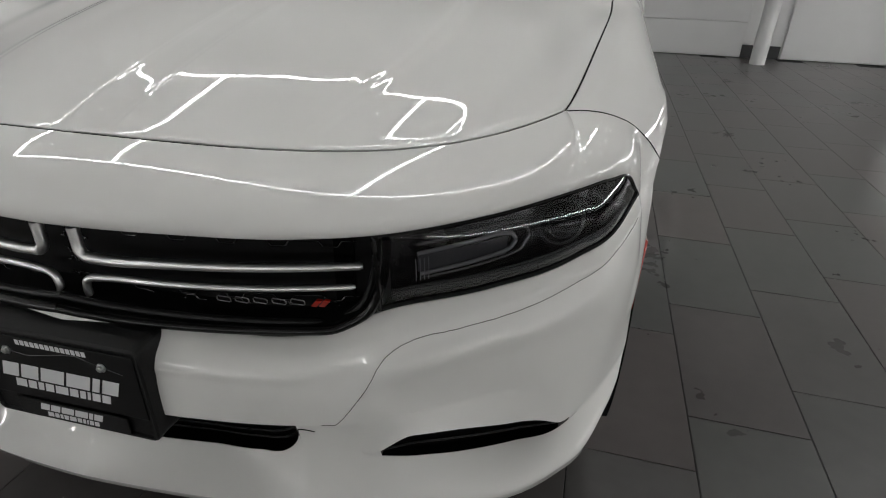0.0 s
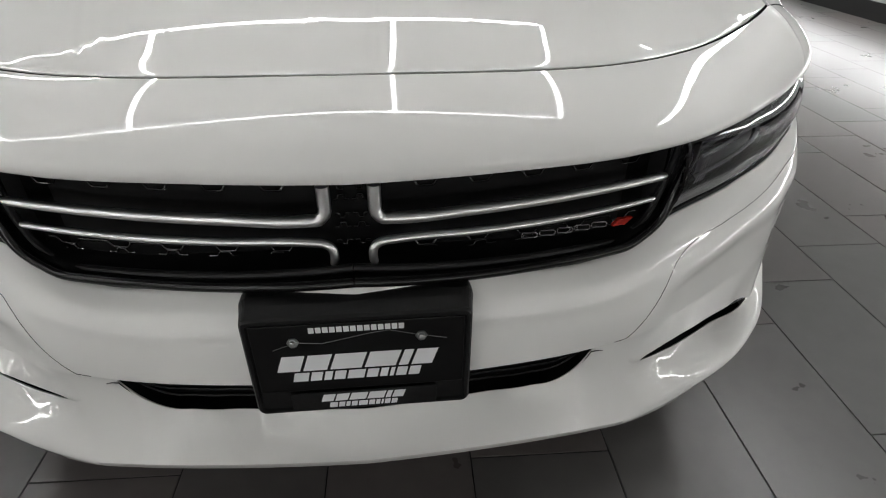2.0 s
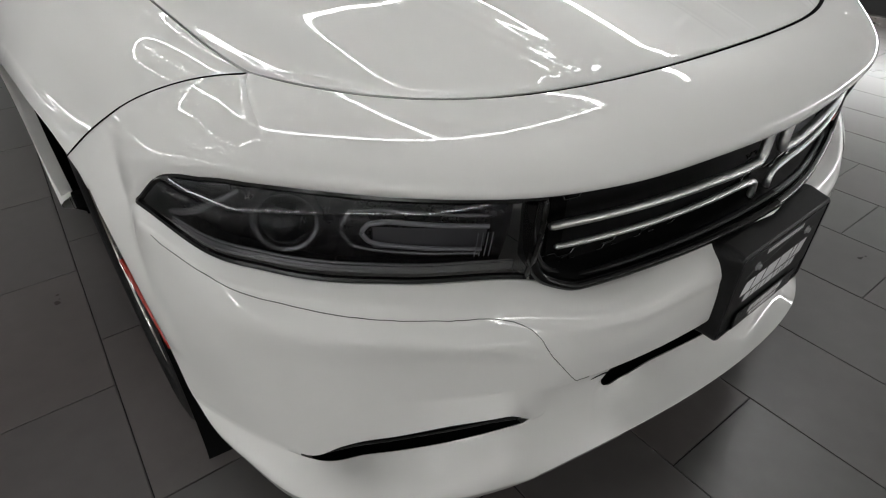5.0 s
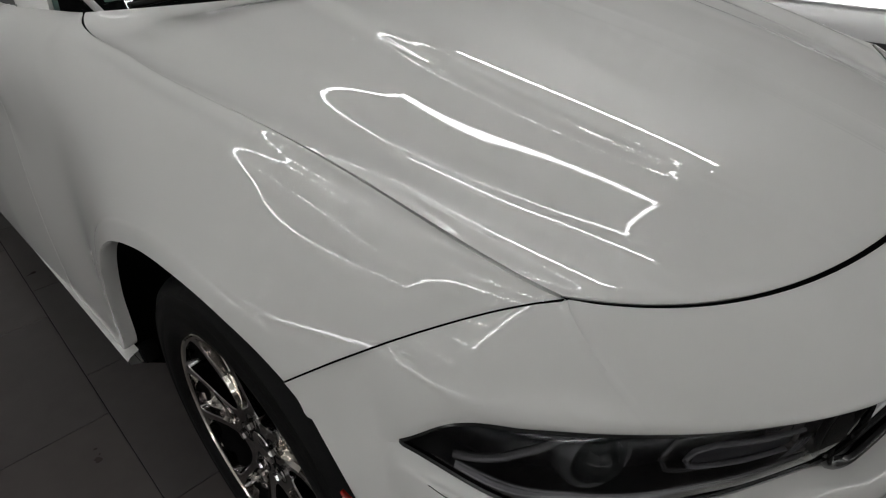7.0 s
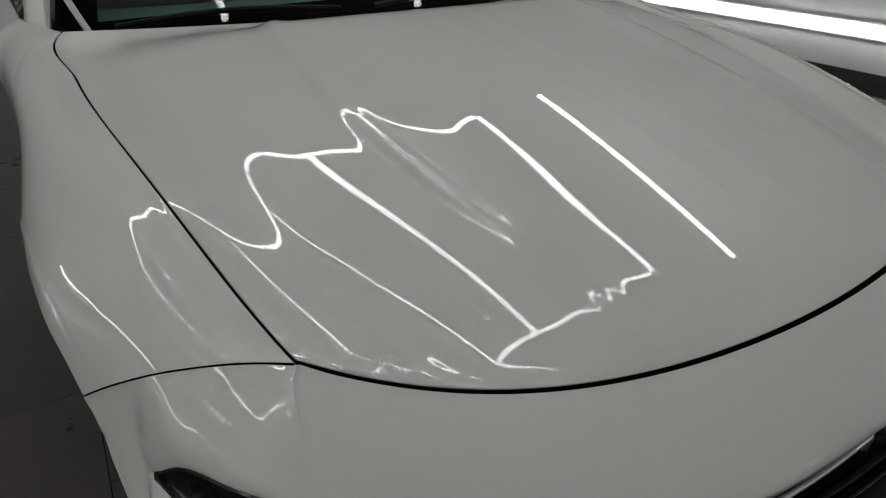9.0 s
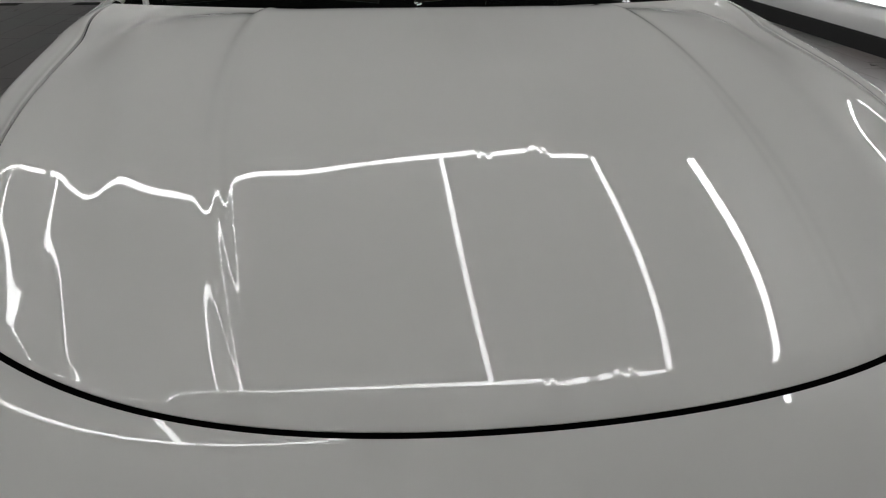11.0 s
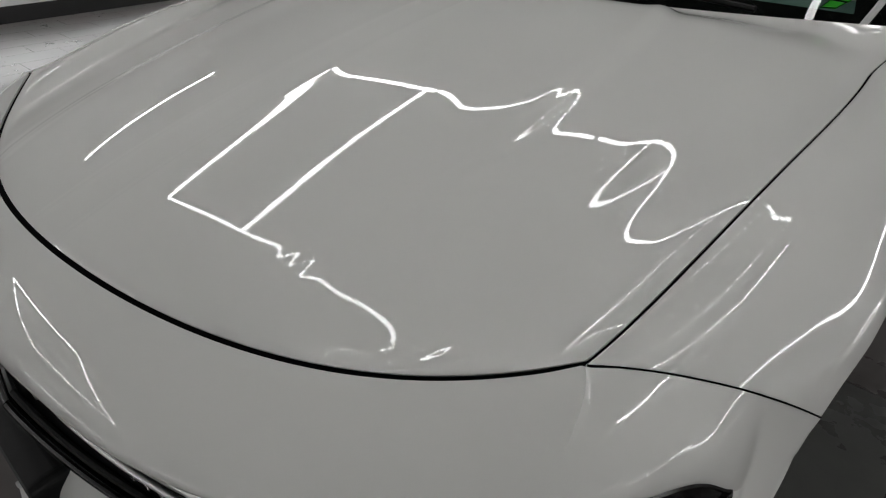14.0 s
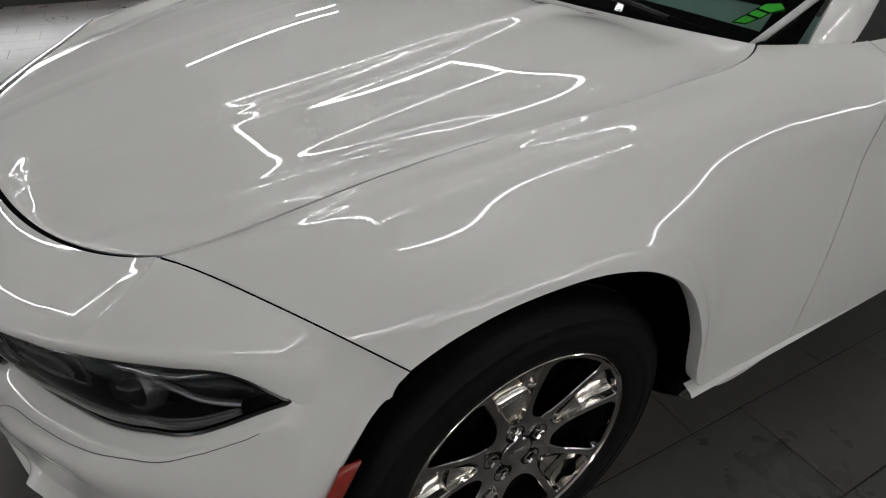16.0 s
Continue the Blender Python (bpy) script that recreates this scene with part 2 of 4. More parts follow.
CREASE_AT = (-0.17, -0.12, -0.08, -0.05, -0.032, -0.02, -0.01, 0.0, 0.01, 0.02, 0.032, 0.05, 0.08, 0.12, 0.16, 0.2)
RIM_AT = (-0.2, -0.165, -0.135, -0.11, -0.09, -0.07, -0.05, -0.03, -0.01, 0.01, 0.03, 0.05)
SPINE_AT = (-0.058, -0.042, -0.028, -0.017, -0.008, 0.001, 0.01, 0.02, 0.031, 0.045, 0.06)
RIM_LINE = [-0.02814, -0.06856, 0.12644, 0.77723]
SPINE_STEP = [0.00026, -0.00232]
ROOM = dict(x0=-6.6, x1=4.75, y0=-5.5, y1=8.0, h=6.0)
LIGHT_Z = 3.15


def structure(name, bm, mat, label, category, smooth=False):
    return tagged(part(name, bm, mat, None, smooth=smooth), label, category, kind="structure")


R = ROOM
structure("wall_north", box(bmesh.new(), (R["x0"] - .2, R["y1"], 0), (R["x1"] + .2, R["y1"] + .2, R["h"])), WALL_WHITE, "plain white painted end wall of the room", "wall")
structure("wall_south", box(bmesh.new(), (R["x0"] - .2, R["y0"] - .2, 0), (R["x1"] + .2, R["y0"], R["h"])), WALL_WHITE, "plain white painted wall facing the car", "wall")
structure("wall_east", box(bmesh.new(), (R["x1"], R["y0"], 0), (R["x1"] + .2, R["y1"], R["h"])), WALL_WHITE, "white painted side wall with dark lettering", "wall")
structure("wall_west", box(bmesh.new(), (R["x0"] - .2, R["y0"], 0), (R["x0"], R["y1"], R["h"])), WALL_WHITE, "white painted side wall with dark lettering", "wall")
structure("ceiling", box(bmesh.new(), (R["x0"] - .2, R["y0"] - .2, R["h"]), (R["x1"] + .2, R["y1"] + .2, R["h"] + .15)), CEILING_DARK, "dark grey painted flat ceiling", "ceiling")
floor = structure("floor", box(bmesh.new(), (R["x0"] - .2, R["y0"] - .2, -0.1), (R["x1"] + .2, R["y1"] + .2, -0.004)), GROUT, "dark grey floor of long porcelain tiles", "floor")
for nm, lo, hi in (("baseboard_east", (R["x1"] - .02, R["y0"], 0), (R["x1"], R["y1"], .16)), ("baseboard_west", (R["x0"], R["y0"], 0), (R["x0"] + .02, R["y1"], .16)),
                   ("baseboard_south", (R["x0"] + .02, R["y0"], 0), (R["x1"] - .02, R["y0"] + .02, .16))):
    structure(nm, box(bmesh.new(), lo, hi), BASE_DARK, "dark plastic baseboard along the wall", "baseboard")


def light_strip(lo, hi, group):
    """A LED tube in a slim white tray under the ceiling."""
    lo, hi = Vector(lo), Vector(hi)
    along = (hi - lo).normalized()
    side = Vector((-along.y, along.x, 0)) * 0.035
    bm = bmesh.new()
    a, b = lo + along * .01, hi - along * .01
    box(bm, (min(a.x, b.x) - abs(side.x) * .25, min(a.y, b.y) - abs(side.y) * .25, a.z + .012), (max(a.x, b.x) + abs(side.x) * .25, max(a.y, b.y) + abs(side.y) * .25, a.z + .03))
    root = new("ceiling_light")
    tagged(root, "slim white tube light hung on thin wires under the ceiling", "ceiling light", group)
    part("tray", bm, WALL_WHITE, root, smooth=False)
    for k in (.15, .85):
        bm = bmesh.new()
        q = lo.lerp(hi, k)
        box(bm, (q.x - .0015, q.y - .0015, q.z + .028), (q.x + .0015, q.y + .0015, R["h"]))
        part("hanger", bm, STEEL, root, smooth=False)
    bm = bmesh.new()
    s2 = side * 0.5
    box(bm, (min(a.x, b.x) - abs(s2.x), min(a.y, b.y) - abs(s2.y), a.z - .022), (max(a.x, b.x) + abs(s2.x), max(a.y, b.y) + abs(s2.y), a.z + .011), 0.008)
    part("tube", bm, LED, root, "glowing white tube", smooth=False)
    return root


for gx, spans, gys in LIGHT_GROUPS:
    for gy in gys:
        for k, x in enumerate(gx):
            for j in range(2):
                light_strip((x, gy + j * LY, LIGHT_Z), (x, gy + (j + 1) * LY, LIGHT_Z), "ceiling lights")
        for a, b in spans:
            for j in (0, 2):
                light_strip((a, gy + j * LY, LIGHT_Z), (b, gy + j * LY, LIGHT_Z), "ceiling lights")


def wall_light(y0, y1, x, sg):
    """A bright strip lamp along the foot of the side wall, rounded at the ends."""
    root = new("wall_light")
    tagged(root, "long bright white strip lamp low on the white wall", "wall light", "wall lights")
    bm = bmesh.new()
    box(bm, (min(x, x - sg * .03), y0, .41), (max(x, x - sg * .03), y1, .54), .008)
    part("back_plate", bm, WALL_WHITE, root, smooth=False)
    bm = bmesh.new()
    tube(bm, [(x - sg * .032, y, .475) for y in np.linspace(y0 + .012, y1 - .012, 8)], .046, 12, flat=1.0, up=(0, 0, 1))
    part("tube", finish(bm), WALL_LED, root, "glowing white tube")


def front_fill_light(x0, x1, y):
    """The same strip lamp along the wall that faces the car, added to brighten its front."""
    root = new("wall_light")
    tagged(root, "long bright white strip lamp low on the white wall", "wall light", "wall lights")
    part("back_plate", box(bmesh.new(), (x0, y, .41), (x1, y + .03, .54), .008), WALL_WHITE, root, smooth=False)
    bm = bmesh.new()
    tube(bm, [(x, y + .032, .475) for x in np.linspace(x0 + .012, x1 - .012, 8)], .046, 12)
    part("tube", finish(bm), WALL_LED, root, "glowing white tube")


for k in range(5):
    wall_light(-4.9 + 2.44 * k, -4.9 + 2.44 * (k + 1) - .01, R["x1"], 1)
    # west row is unseen, added to brighten the car's right side
    wall_light(-4.9 + 2.44 * k, -4.9 + 2.44 * (k + 1) - .01, R["x0"], -1)
for k in range(4):
    front_fill_light(-5.6 + 2.44 * k, -5.6 + 2.44 * (k + 1) - .01, R["y0"])


def long_light(y0, y1, x, z):
    """A stouter tube hung high beside the wall sign."""
    root = new("ceiling_light")
    tagged(root, "long stout white tube light hung on thin steel rods", "ceiling light", "ceiling lights")
    for y in (y0 + .3, (y0 + y1) / 2, y1 - .3):
        bm = bmesh.new()
        box(bm, (x - .003, y - .003, z + .02), (x + .003, y + .003, R["h"]))
        part("hanger", bm, STEEL, root, smooth=False)
    bm = bmesh.new()
    tube(bm, [(x, y, z) for y in np.linspace(y0, y1, 12)], .042, 12)
    part("tube", finish(bm), LONG_LED, root, "glowing white tube")


long_light(.1, 3.75, 3.75, 4.3)


def block_letters(bm, frame_of, rows):
    """Letter-sized plain slanted blocks standing in for a sign's words; frame_of turns (across, up) into a place."""
    for x0, x1, z0, z1, n, slant, fill in rows:
        wide = {6: (1, 1.05, 1.35, 1.35, .5, .95), 10: (1.2, .95, .7, .95, 1.35, .95, .7, .45, .9, .95)}.get(n, (1,) * n)
        edge = x0 + np.concatenate([[0], np.cumsum(wide)]) * (x1 - x0) / sum(wide)
        gap = (1 - fill) * (x1 - x0) / n
        for a, b in zip(edge[:-1], edge[1:] - gap):
            q = [frame_of(a, z0), frame_of(b, z0), frame_of(b + slant, z1), frame_of(a + slant, z1)]
            bm.faces.new([bm.verts.new(p) for p in q])
    return bm


def wall_sign(name, place, label):
    root = tagged(new(name), label, "wall sign", "wall signs")
    for line in ((-1.85, 1.75, .30, .85, 6, .14, .82), (-2.2, 2.15, -.22, .18, 10, .07, .78), (-1.9, 1.85, -.66, -.42, 17, 0, .7)):
        x0, x1, z0, z1, n, slant, fill = line
        w = (x1 - x0) / n
        for k in range(n):
            bar = .36 * fill * w
            bm = block_letters(bmesh.new(), place, [(x0 + k * w, x0 + k * w + bar, z0, z1, 1, slant, 1), (x0 + (k + fill) * w - bar, x0 + (k + fill) * w, z0, z1, 1, slant, 1)])
            ob = part("letter_block", bm, LETTER, root, smooth=False)
            mod = ob.modifiers.new("thickness", "SOLIDIFY")
            mod.thickness, mod.offset = .006, 0
    return root


wall_sign("wall_sign", lambda a, z: (R["x1"] - .008, 2.75 - a, 3.2 + 1.12 * z), "large dark grey sign of raised letter blocks on the white wall")
wall_sign("wall_sign", lambda a, z: (R["x0"] + .008, 2.75 + a, 3.15 + z), "large dark grey sign of raised letter blocks on the white wall")

board = tagged(new("notice_board"), "wide dark grey board high on the white end wall", "notice board")
part("panel", box(bmesh.new(), (-3.0, R["y1"] - .03, 4.15), (2.7, R["y1"] - .004, 5.45), .006), LETTER, board, smooth=False)

# ---------------------------------------------------------------- the car
car = new("car")
tagged(car, "white four-door sedan with black grille, parked on the tiled floor", "car")


def front_seam(x):
    x2 = np.asarray(x, float)**2
    return np.stack([np.asarray(x, float), SEAM_Y[0] + SEAM_Y[1] * x2 + SEAM_Y[2] * x2**2 + SEAM_Y[3] * x2**3, SEAM_Z[0] + SEAM_Z[1] * x2 + SEAM_Z[2] * x2**2 + SEAM_Z[3] * x2**3], -1)


def side_seam(u):
    u = np.atleast_1d(np.asarray(u, float))
    b = SIDE_BOW
    q = CORNER + (REAR_CORNER - CORNER) * u[:, None]
    w, v = u * (1 - u), u - .5
    q[:, 0] += w * (b[0] + b[2] * v + b[4] * v * v)
    bend = np.clip((u - .78) / .22, 0, 1)
    q[:, 0] += .018 * bend**2 * (1 - bend) / .148
    q[:, 2] += w * (b[1] + b[3] * v + b[5] * v * v + b[6] * v**3)
    return q


def crease_x(y):
    """Half widths of the hood's outer and inner creases."""
    v = np.asarray(y, float) - .6
    return 0.4526 + 0.0983 * v + -0.2573 * v * v, 0.0525 + 0.0102 * v


def spline_bumps(s, at):
    """Cubic spline bumps, one for every four spans of a row of places."""
    rows = [np.where((s >= at[i]) & (s < at[i + 1]), 1.0, 0.0) for i in range(len(at) - 1)]
    for k in (1, 2, 3):
        rows = [(s - at[i]) / (at[i + k] - at[i]) * rows[i] + (at[i + k + 1] - s) / (at[i + k + 1] - at[i + 1]) * rows[i + 1] for i in range(len(rows) - 1)]
    return rows


def hood_z(x, y):
    """The hood's crown, with the folds along its outer creases, its hollow rims and its raised middle spine."""
    x, y = np.abs(np.asarray(x, float)), np.asarray(y, float)
    v = .45 * np.tanh((y - .6) / .45)
    z = sum(HOOD_CROWN[i * 5 + j] * x**(2 * i) * (y - .7)**j for i in range(4) for j in range(5))
    xo, xi = crease_x(y)
    for rows, at, s in ((HOOD_CREASE, CREASE_AT, x - xo), (HOOD_RIM, RIM_AT, x - np.polyval(RIM_LINE, y - .6))):
        for k, b in enumerate(spline_bumps(s, at)):
            z = z + b * (rows[3 * k] + rows[3 * k + 1] * v + rows[3 * k + 2] * v * v)
    for k, (b, b2) in enumerate(zip(spline_bumps(x - xi, SPINE_AT), spline_bumps(-x - xi, SPINE_AT))):
        z = z + (b + b2) * (HOOD_SPINE[2 * k] + HOOD_SPINE[2 * k + 1] * v)
    z = z - .5 * (1 - np.tanh((x - xi) / .0035)) * (SPINE_STEP[0] + SPINE_STEP[1] * v)
    # the rear edge kicks up into a rolled lip
    edge = REAR_CORNER[1] + .05 * (1 - (x / REAR_CORNER[0])**2)
    return z + .009 * np.clip((y - edge + .075) / .075, 0, 1)**2


# hood: columns across, rows front to back
def hood_sheet(n=761, m=161):
    U = np.linspace(-1, 1, n)
    W = np.linspace(0, 1, m)
    P = np.zeros((m, n, 3))
    rear_y = lambda x: REAR_CORNER[1] + .05 * (1 - (x / REAR_CORNER[0])**2)
    side = side_seam(np.linspace(0, 1, 200))
    for i, w in enumerate(W):
        ease = w
        # half width at this row's outer end, sliding along the side seam
        end = np.array([np.interp(ease, np.linspace(0, 1, 200), side[:, k]) for k in range(3)])
        x = U * end[0]
        y0 = front_seam(x * CORNER[0] / end[0])[:, 1]
        y1 = rear_y(x * REAR_CORNER[0] / end[0])
        f = (end[1] - CORNER[1]) / (REAR_CORNER[1] - CORNER[1])
        y = y0 + (y1 - y0) * f
        z = hood_z(x, y)
        wide = .035 + .075 * np.clip((w - .70) / .22, 0, 1)
        rim = np.clip((np.abs(U) - 1 + wide) / wide, 0, 1)
        z = z + rim * rim * (3 - 2 * rim) * (end[2] - z[-1])
        P[i] = np.stack([x, y, z], -1)
    # towards the cowl the hood dips to its rear edge
    k = np.clip((W - .80) / .20, 0, 1)
    k = k * k * (3 - 2 * k)
    P[:, :, 2] += k[:, None] * (1.034 + .030 * (P[-1, :, 0] / REAR_CORNER[0])**2 - P[-1, :, 2])[None]
    # the front rows settle onto the nose seam
    k = np.clip(1 - W / .03, 0, 1)
    k = k * k * (3 - 2 * k)
    P[:, :, 2] += k[:, None] * (front_seam(P[0, :, 0])[:, 2] - P[0, :, 2])[None]
    return P


HP = hood_sheet()
bm = bmesh.new()


def flange(P, drop=0.03):
    """Shrink the sheet's rim inwards and turn it down."""
    Q = P.copy()
    m, n = Q.shape[:2]
    rim = np.concatenate([Q[:1] + [0, .0005, -.0018], Q, Q[-1:] + [0, .002, -drop]], 0)
    left = rim[:, :1] + [0, 0, -drop]
    right = rim[:, -1:] + [0, 0, -drop]
    return np.concatenate([left, rim, right], 1)


H2 = HP.copy()
H2[0, :, 1] += .004
H2[:, 0, 0] += .002
H2[:, -1, 0] -= .002
grid_faces(bm, flange(H2))
hood = part("hood", finish(bm), PAINT, car)

# rows of the fender, from the hood seam down to the wheel arch
VV = np.linspace(0, 1, 181)
FENDER = dict(
    r1=[(.803, .383, .8865), (.859, .72, .960), (.896, 1.02, .996), (.902, 1.30, 1.033), (.916, 1.56, 1.036)],
    r2=[(.893, .494, .82), (.925, .74, .89), (.936, 1.02, .90), (.942, 1.30, .89), (.946, 1.56, .885)],
)
FK = [0, .3, .55, .78, 1]
r0 = np.where((VV < .78)[:, None], side_seam(VV / .78), strand(VV, [.78, .84, 1], [tuple(REAR_CORNER), (.818, 1.36, 1.062), (.868, 1.56, 1.058)]))
r1, r2 = (strand(VV, FK, FENDER[k]) for k in ("r1", "r2"))
r3 = strand(VV, [0, .15, .3, .45, .6, .78, 1], [(.932, .555, .775), (.950, .66, .838), (.960, .78, .866), (.967, .93, .850), (.968, 1.10, .79), (.960, 1.3, .72), (.960, 1.56, .70)])
r4 = strand(VV, [0, .12, .25, .37, .5, .62, .72, .82, 1], [(.937, .566, .762), (.950, .66, .812), (.958, .77, .830), (.963, .88, .825), (.970, 1.0, .786), (.969, 1.10, .70), (.968, 1.17, .58), (.966, 1.235, .41), (.966, 1.56, .389)])


def bezier(P0, P1, P2, P3, t):
    return (1 - t)**3 * P0 + 3 * (1 - t)**2 * t * P1 + 3 * (1 - t) * t * t * P2 + t**3 * P3


def smoothstep(v, a, b):
    v = np.clip((np.asarray(v, float) - a) / (np.asarray(b) - a), 0, 1)
    return v * v * (3 - 2 * v)


def fender_rows(steps_top=14, steps_side=76):
    """A flat shoulder from the hood seam to a crisp crease, then one clean curve down to the arch with its raised lip."""
    V = np.linspace(0, 1, steps_side)
    rows = np.array([r1, r2, r3, r4])
    swell = np.interp(VV, [0, .1, .3, .6, 1], [.030, .026, .016, .016, .020])[:, None]
    lean = np.array([.0, -.62, .78]) * (1 - smoothstep(VV, 0, .25)[:, None]) + np.array([.80, -.05, .60]) * smoothstep(VV, 0, .25)[:, None]
    side = np.array([r1 + (r4 - r1) * t + lean * swell * 4 * t * (1 - t) for t in V])
    # raised lip, about four centimetres wide, round the wheel opening
    along = np.cumsum(np.linalg.norm(np.diff(side[::-1], axis=0), axis=2), axis=0)[::-1]
    lip = np.concatenate([1 - smoothstep(along, .036, .050), np.ones((1, len(VV)))]) * (smoothstep(VV, .04, .14) * (1 - smoothstep(VV, .72, .84)))[None]
    side = side + lip[..., None] * .0035 * np.array([.8, -.1, .5])
    # round the shoulder: one smooth section over the seam, the shoulder and the side
    knots = np.array([r0, r1, side[steps_side // 3], side[2 * steps_side // 3], side[-6]])
    out = np.zeros((steps_top - 1 + steps_side, len(VV), 3))
    pick = [0, steps_top - 1, steps_top - 1 + steps_side // 3, steps_top - 1 + 2 * steps_side // 3, steps_top - 1 + steps_side - 6]
    for j in range(len(VV)):
        d = np.concatenate([[0], np.cumsum(np.linalg.norm(np.diff(knots[:, j], axis=0), axis=1))])
        u = np.interp(np.arange(len(out)), pick, d)
        out[:, j] = strand(u, d, knots[:, j])
    out[pick[-1]:] = side[-6:]
    soft = smoothstep(np.arange(len(out)), pick[-2], pick[-1])[:, None, None]
    out[steps_top - 1:] = out[steps_top - 1:] * (1 - soft[steps_top - 1:]) + side * soft[steps_top - 1:]
    # iron out the sheet between its pinned edges
    n = np.arange(len(out))
    w = (smoothstep(n, 0, 6) * (1 - smoothstep(n, len(out) - 26, len(out) - 16)))[:, None, None] * (smoothstep(VV, 0, .06) * (1 - smoothstep(VV, .94, 1)))[None, :, None]
    for _ in range(90):
        g = out.copy()
        g[1:-1] += .5 * ((out[2:] + out[:-2]) / 2 - out[1:-1])
        h = g.copy()
        h[:, 1:-1] += .5 * ((g[:, 2:] + g[:, :-2]) / 2 - g[:, 1:-1])
        out = out + w * (h - out)
    # closer rows over the shoulder
    at = np.concatenate([np.linspace(0, steps_top - 1, 40), np.arange(steps_top, len(out))])
    return strand(at, np.arange(len(out)), out.reshape(len(out), -1)).reshape(len(at), len(VV), 3)


# fender: how its shoulder is drawn, by the distance from the hood seam and along the car
SHOULDER_AT = (-.135, -.09, -.045, 0, .045, .09, .135, .19, .25)
SHOULDER = [0.01172, -0.03844, -0.11008, -0.00178, 0.01544, 0.01076, 0.00649, -0.00938, -0.00941, 0.00047, -0.01051, 0.0021, 0.00174, -0.00066, 0.00337]


def shouldered(P):
    """Sharpen the fender's shoulder, fading out towards the seam and the wheel arch."""
    n = np.cross(np.gradient(P, axis=1), np.gradient(P, axis=0))
    n /= np.linalg.norm(n, axis=2)[..., None]
    n *= np.sign(n[..., :1] + n[..., 2:] * 2)
    s = np.concatenate([np.zeros((1, P.shape[1])), np.cumsum(np.linalg.norm(np.diff(P, axis=0), axis=2), axis=0)])
    end = s[-1:] - .075
    fade = (1 - smoothstep(s, end - .06, end)) * s / (s + .006)
    bend = [np.cos(np.arccos(VV * 2 - 1) * j)[None] for j in range(3)]
    swell = sum(b * bend[j] * SHOULDER[3 * k + j] for k, b in enumerate(spline_bumps(s, SHOULDER_AT)) for j in range(3))
    return P + n * (swell * fade * (smoothstep(VV, -.06, .10) * (1 - smoothstep(VV, .62, .84)))[None])[..., None]


FP = shouldered(fender_rows())
KN = [0, .2, .4, .5, .65, .8, .85, .9, 1.0]
ROWS = dict(
    B=[(0, -.033, .759), (.2, -.022, .763), (.4, .012, .766), (.5, .047, .770), (.65, .134, .784), (.785, .246, .803), (.826, .298, .803), (.862, .365, .787), (.886, .414, .741), (.930, .545, .735)],
    C=[(0, -.042, .611), (.2, -.016, .594), (.405, .030, .591), (.5, .070, .625), (.65, .148, .643), (.79, .246, .673), (.843, .302, .693), (.887, .408, .733), (.930, .542, .725)],
    Q=[(0, -.064, .545), (.2, -.056, .545), (.4, -.018, .545), (.5, .024, .565), (.65, .108, .600), (.79, .212, .640), (.845, .268, .662), (.898, .385, .705), (.926, .512, .695)],
    M=[(0, -.067, .50), (.2, -.060, .50), (.4, -.024, .49), (.5, .008, .50), (.66, .092, .53), (.82, .205, .55), (.868, .265, .565), (.905, .365, .60), (.920, .470, .61)],
    D=[(0, -.066, .447), (.2, -.060, .448), (.4, -.018, .440), (.5, .012, .444), (.66, .094, .455), (.82, .205, .465), (.866, .265, .475), (.902, .345, .49), (.914, .418, .50)],
    S=[(0, -.035, .400), (.2, -.02, .397), (.4, .040, .375), (.507, .005, .420), (.645, .079, .403), (.697, .114, .3905), (.741, .149, .377), (.770, .168, .3665), (.80, .187, .352), (.85, .25, .37), (.897, .33, .40), (.910, .372, .44)],
    F=[(0, -.107, .309), (.2, -.09, .300), (.41, -.025, .240), (.5, .008, .215), (.65, .07, .217), (.8, .15, .258), (.85, .20, .28), (.885, .28, .32), (.903, .345, .35)],
)
E_KN = [0, .2, .3, .36, .388, .42, .49, .58, .65, .72, .80, .85, .9, 1.0]
E_PTS = [(0, -.060, .375), (.2, -.017, .347), (.3, .024, .317), (.36, .030, .332), (.386, .010, .395), (.42, .040, .365), (.490, .051, .325), (.58, .090, .310), (.645, .130, .298), (.72, .174, .296), (.80, .198, .328), (.85, .25, .36), (.896, .33, .385), (.909, .368, .42)]
NU = 241
UU = np.linspace(0, 1, NU)


def top_row(u):
    """The hood's front seam, then the seam between bumper and fender, to the wheel arch."""
    u = np.asarray(u, float)
    fs = front_seam(np.minimum(u / .75, 1) * CORNER[0])
    w = np.clip((u - .75) / .25, 0, 1)
    k = np.concatenate([np.linspace(0, .26, 40)[:-1], np.linspace(.26, 1, 76)])
    fb = np.stack([np.interp(w, k, FP[:, 0, j]) for j in range(3)], -1)
    return np.where((u < .75)[:, None], fs, fb)


def row(k):
    return strand(UU, KN if k != "B" else KN[:7] + [.88] + KN[7:], ROWS[k])


def outward(P, up):
    n = np.stack([P[:, 0] * .9, P[:, 1] - .95, np.zeros(len(P))], -1)
    n /= np.linalg.norm(n, axis=1)[:, None]
    n[:, 2] = up
    return n / np.linalg.norm(n, axis=1)[:, None]


def blend(A, B, steps, bulge, up=.6, a=1.5, b=.8):
    """Rows between two curves, swelling outwards by bulge."""
    out = []
    for v in np.linspace(0, 1, steps):
        P = A + (B - A) * v
        shape = v**a * (1 - v)**b / ((a / (a + b))**a * (b / (a + b))**b)
        out.append(P + outward(P, up) * (shape * np.broadcast_to(bulge, (len(P),)))[:, None])
    return np.array(out)


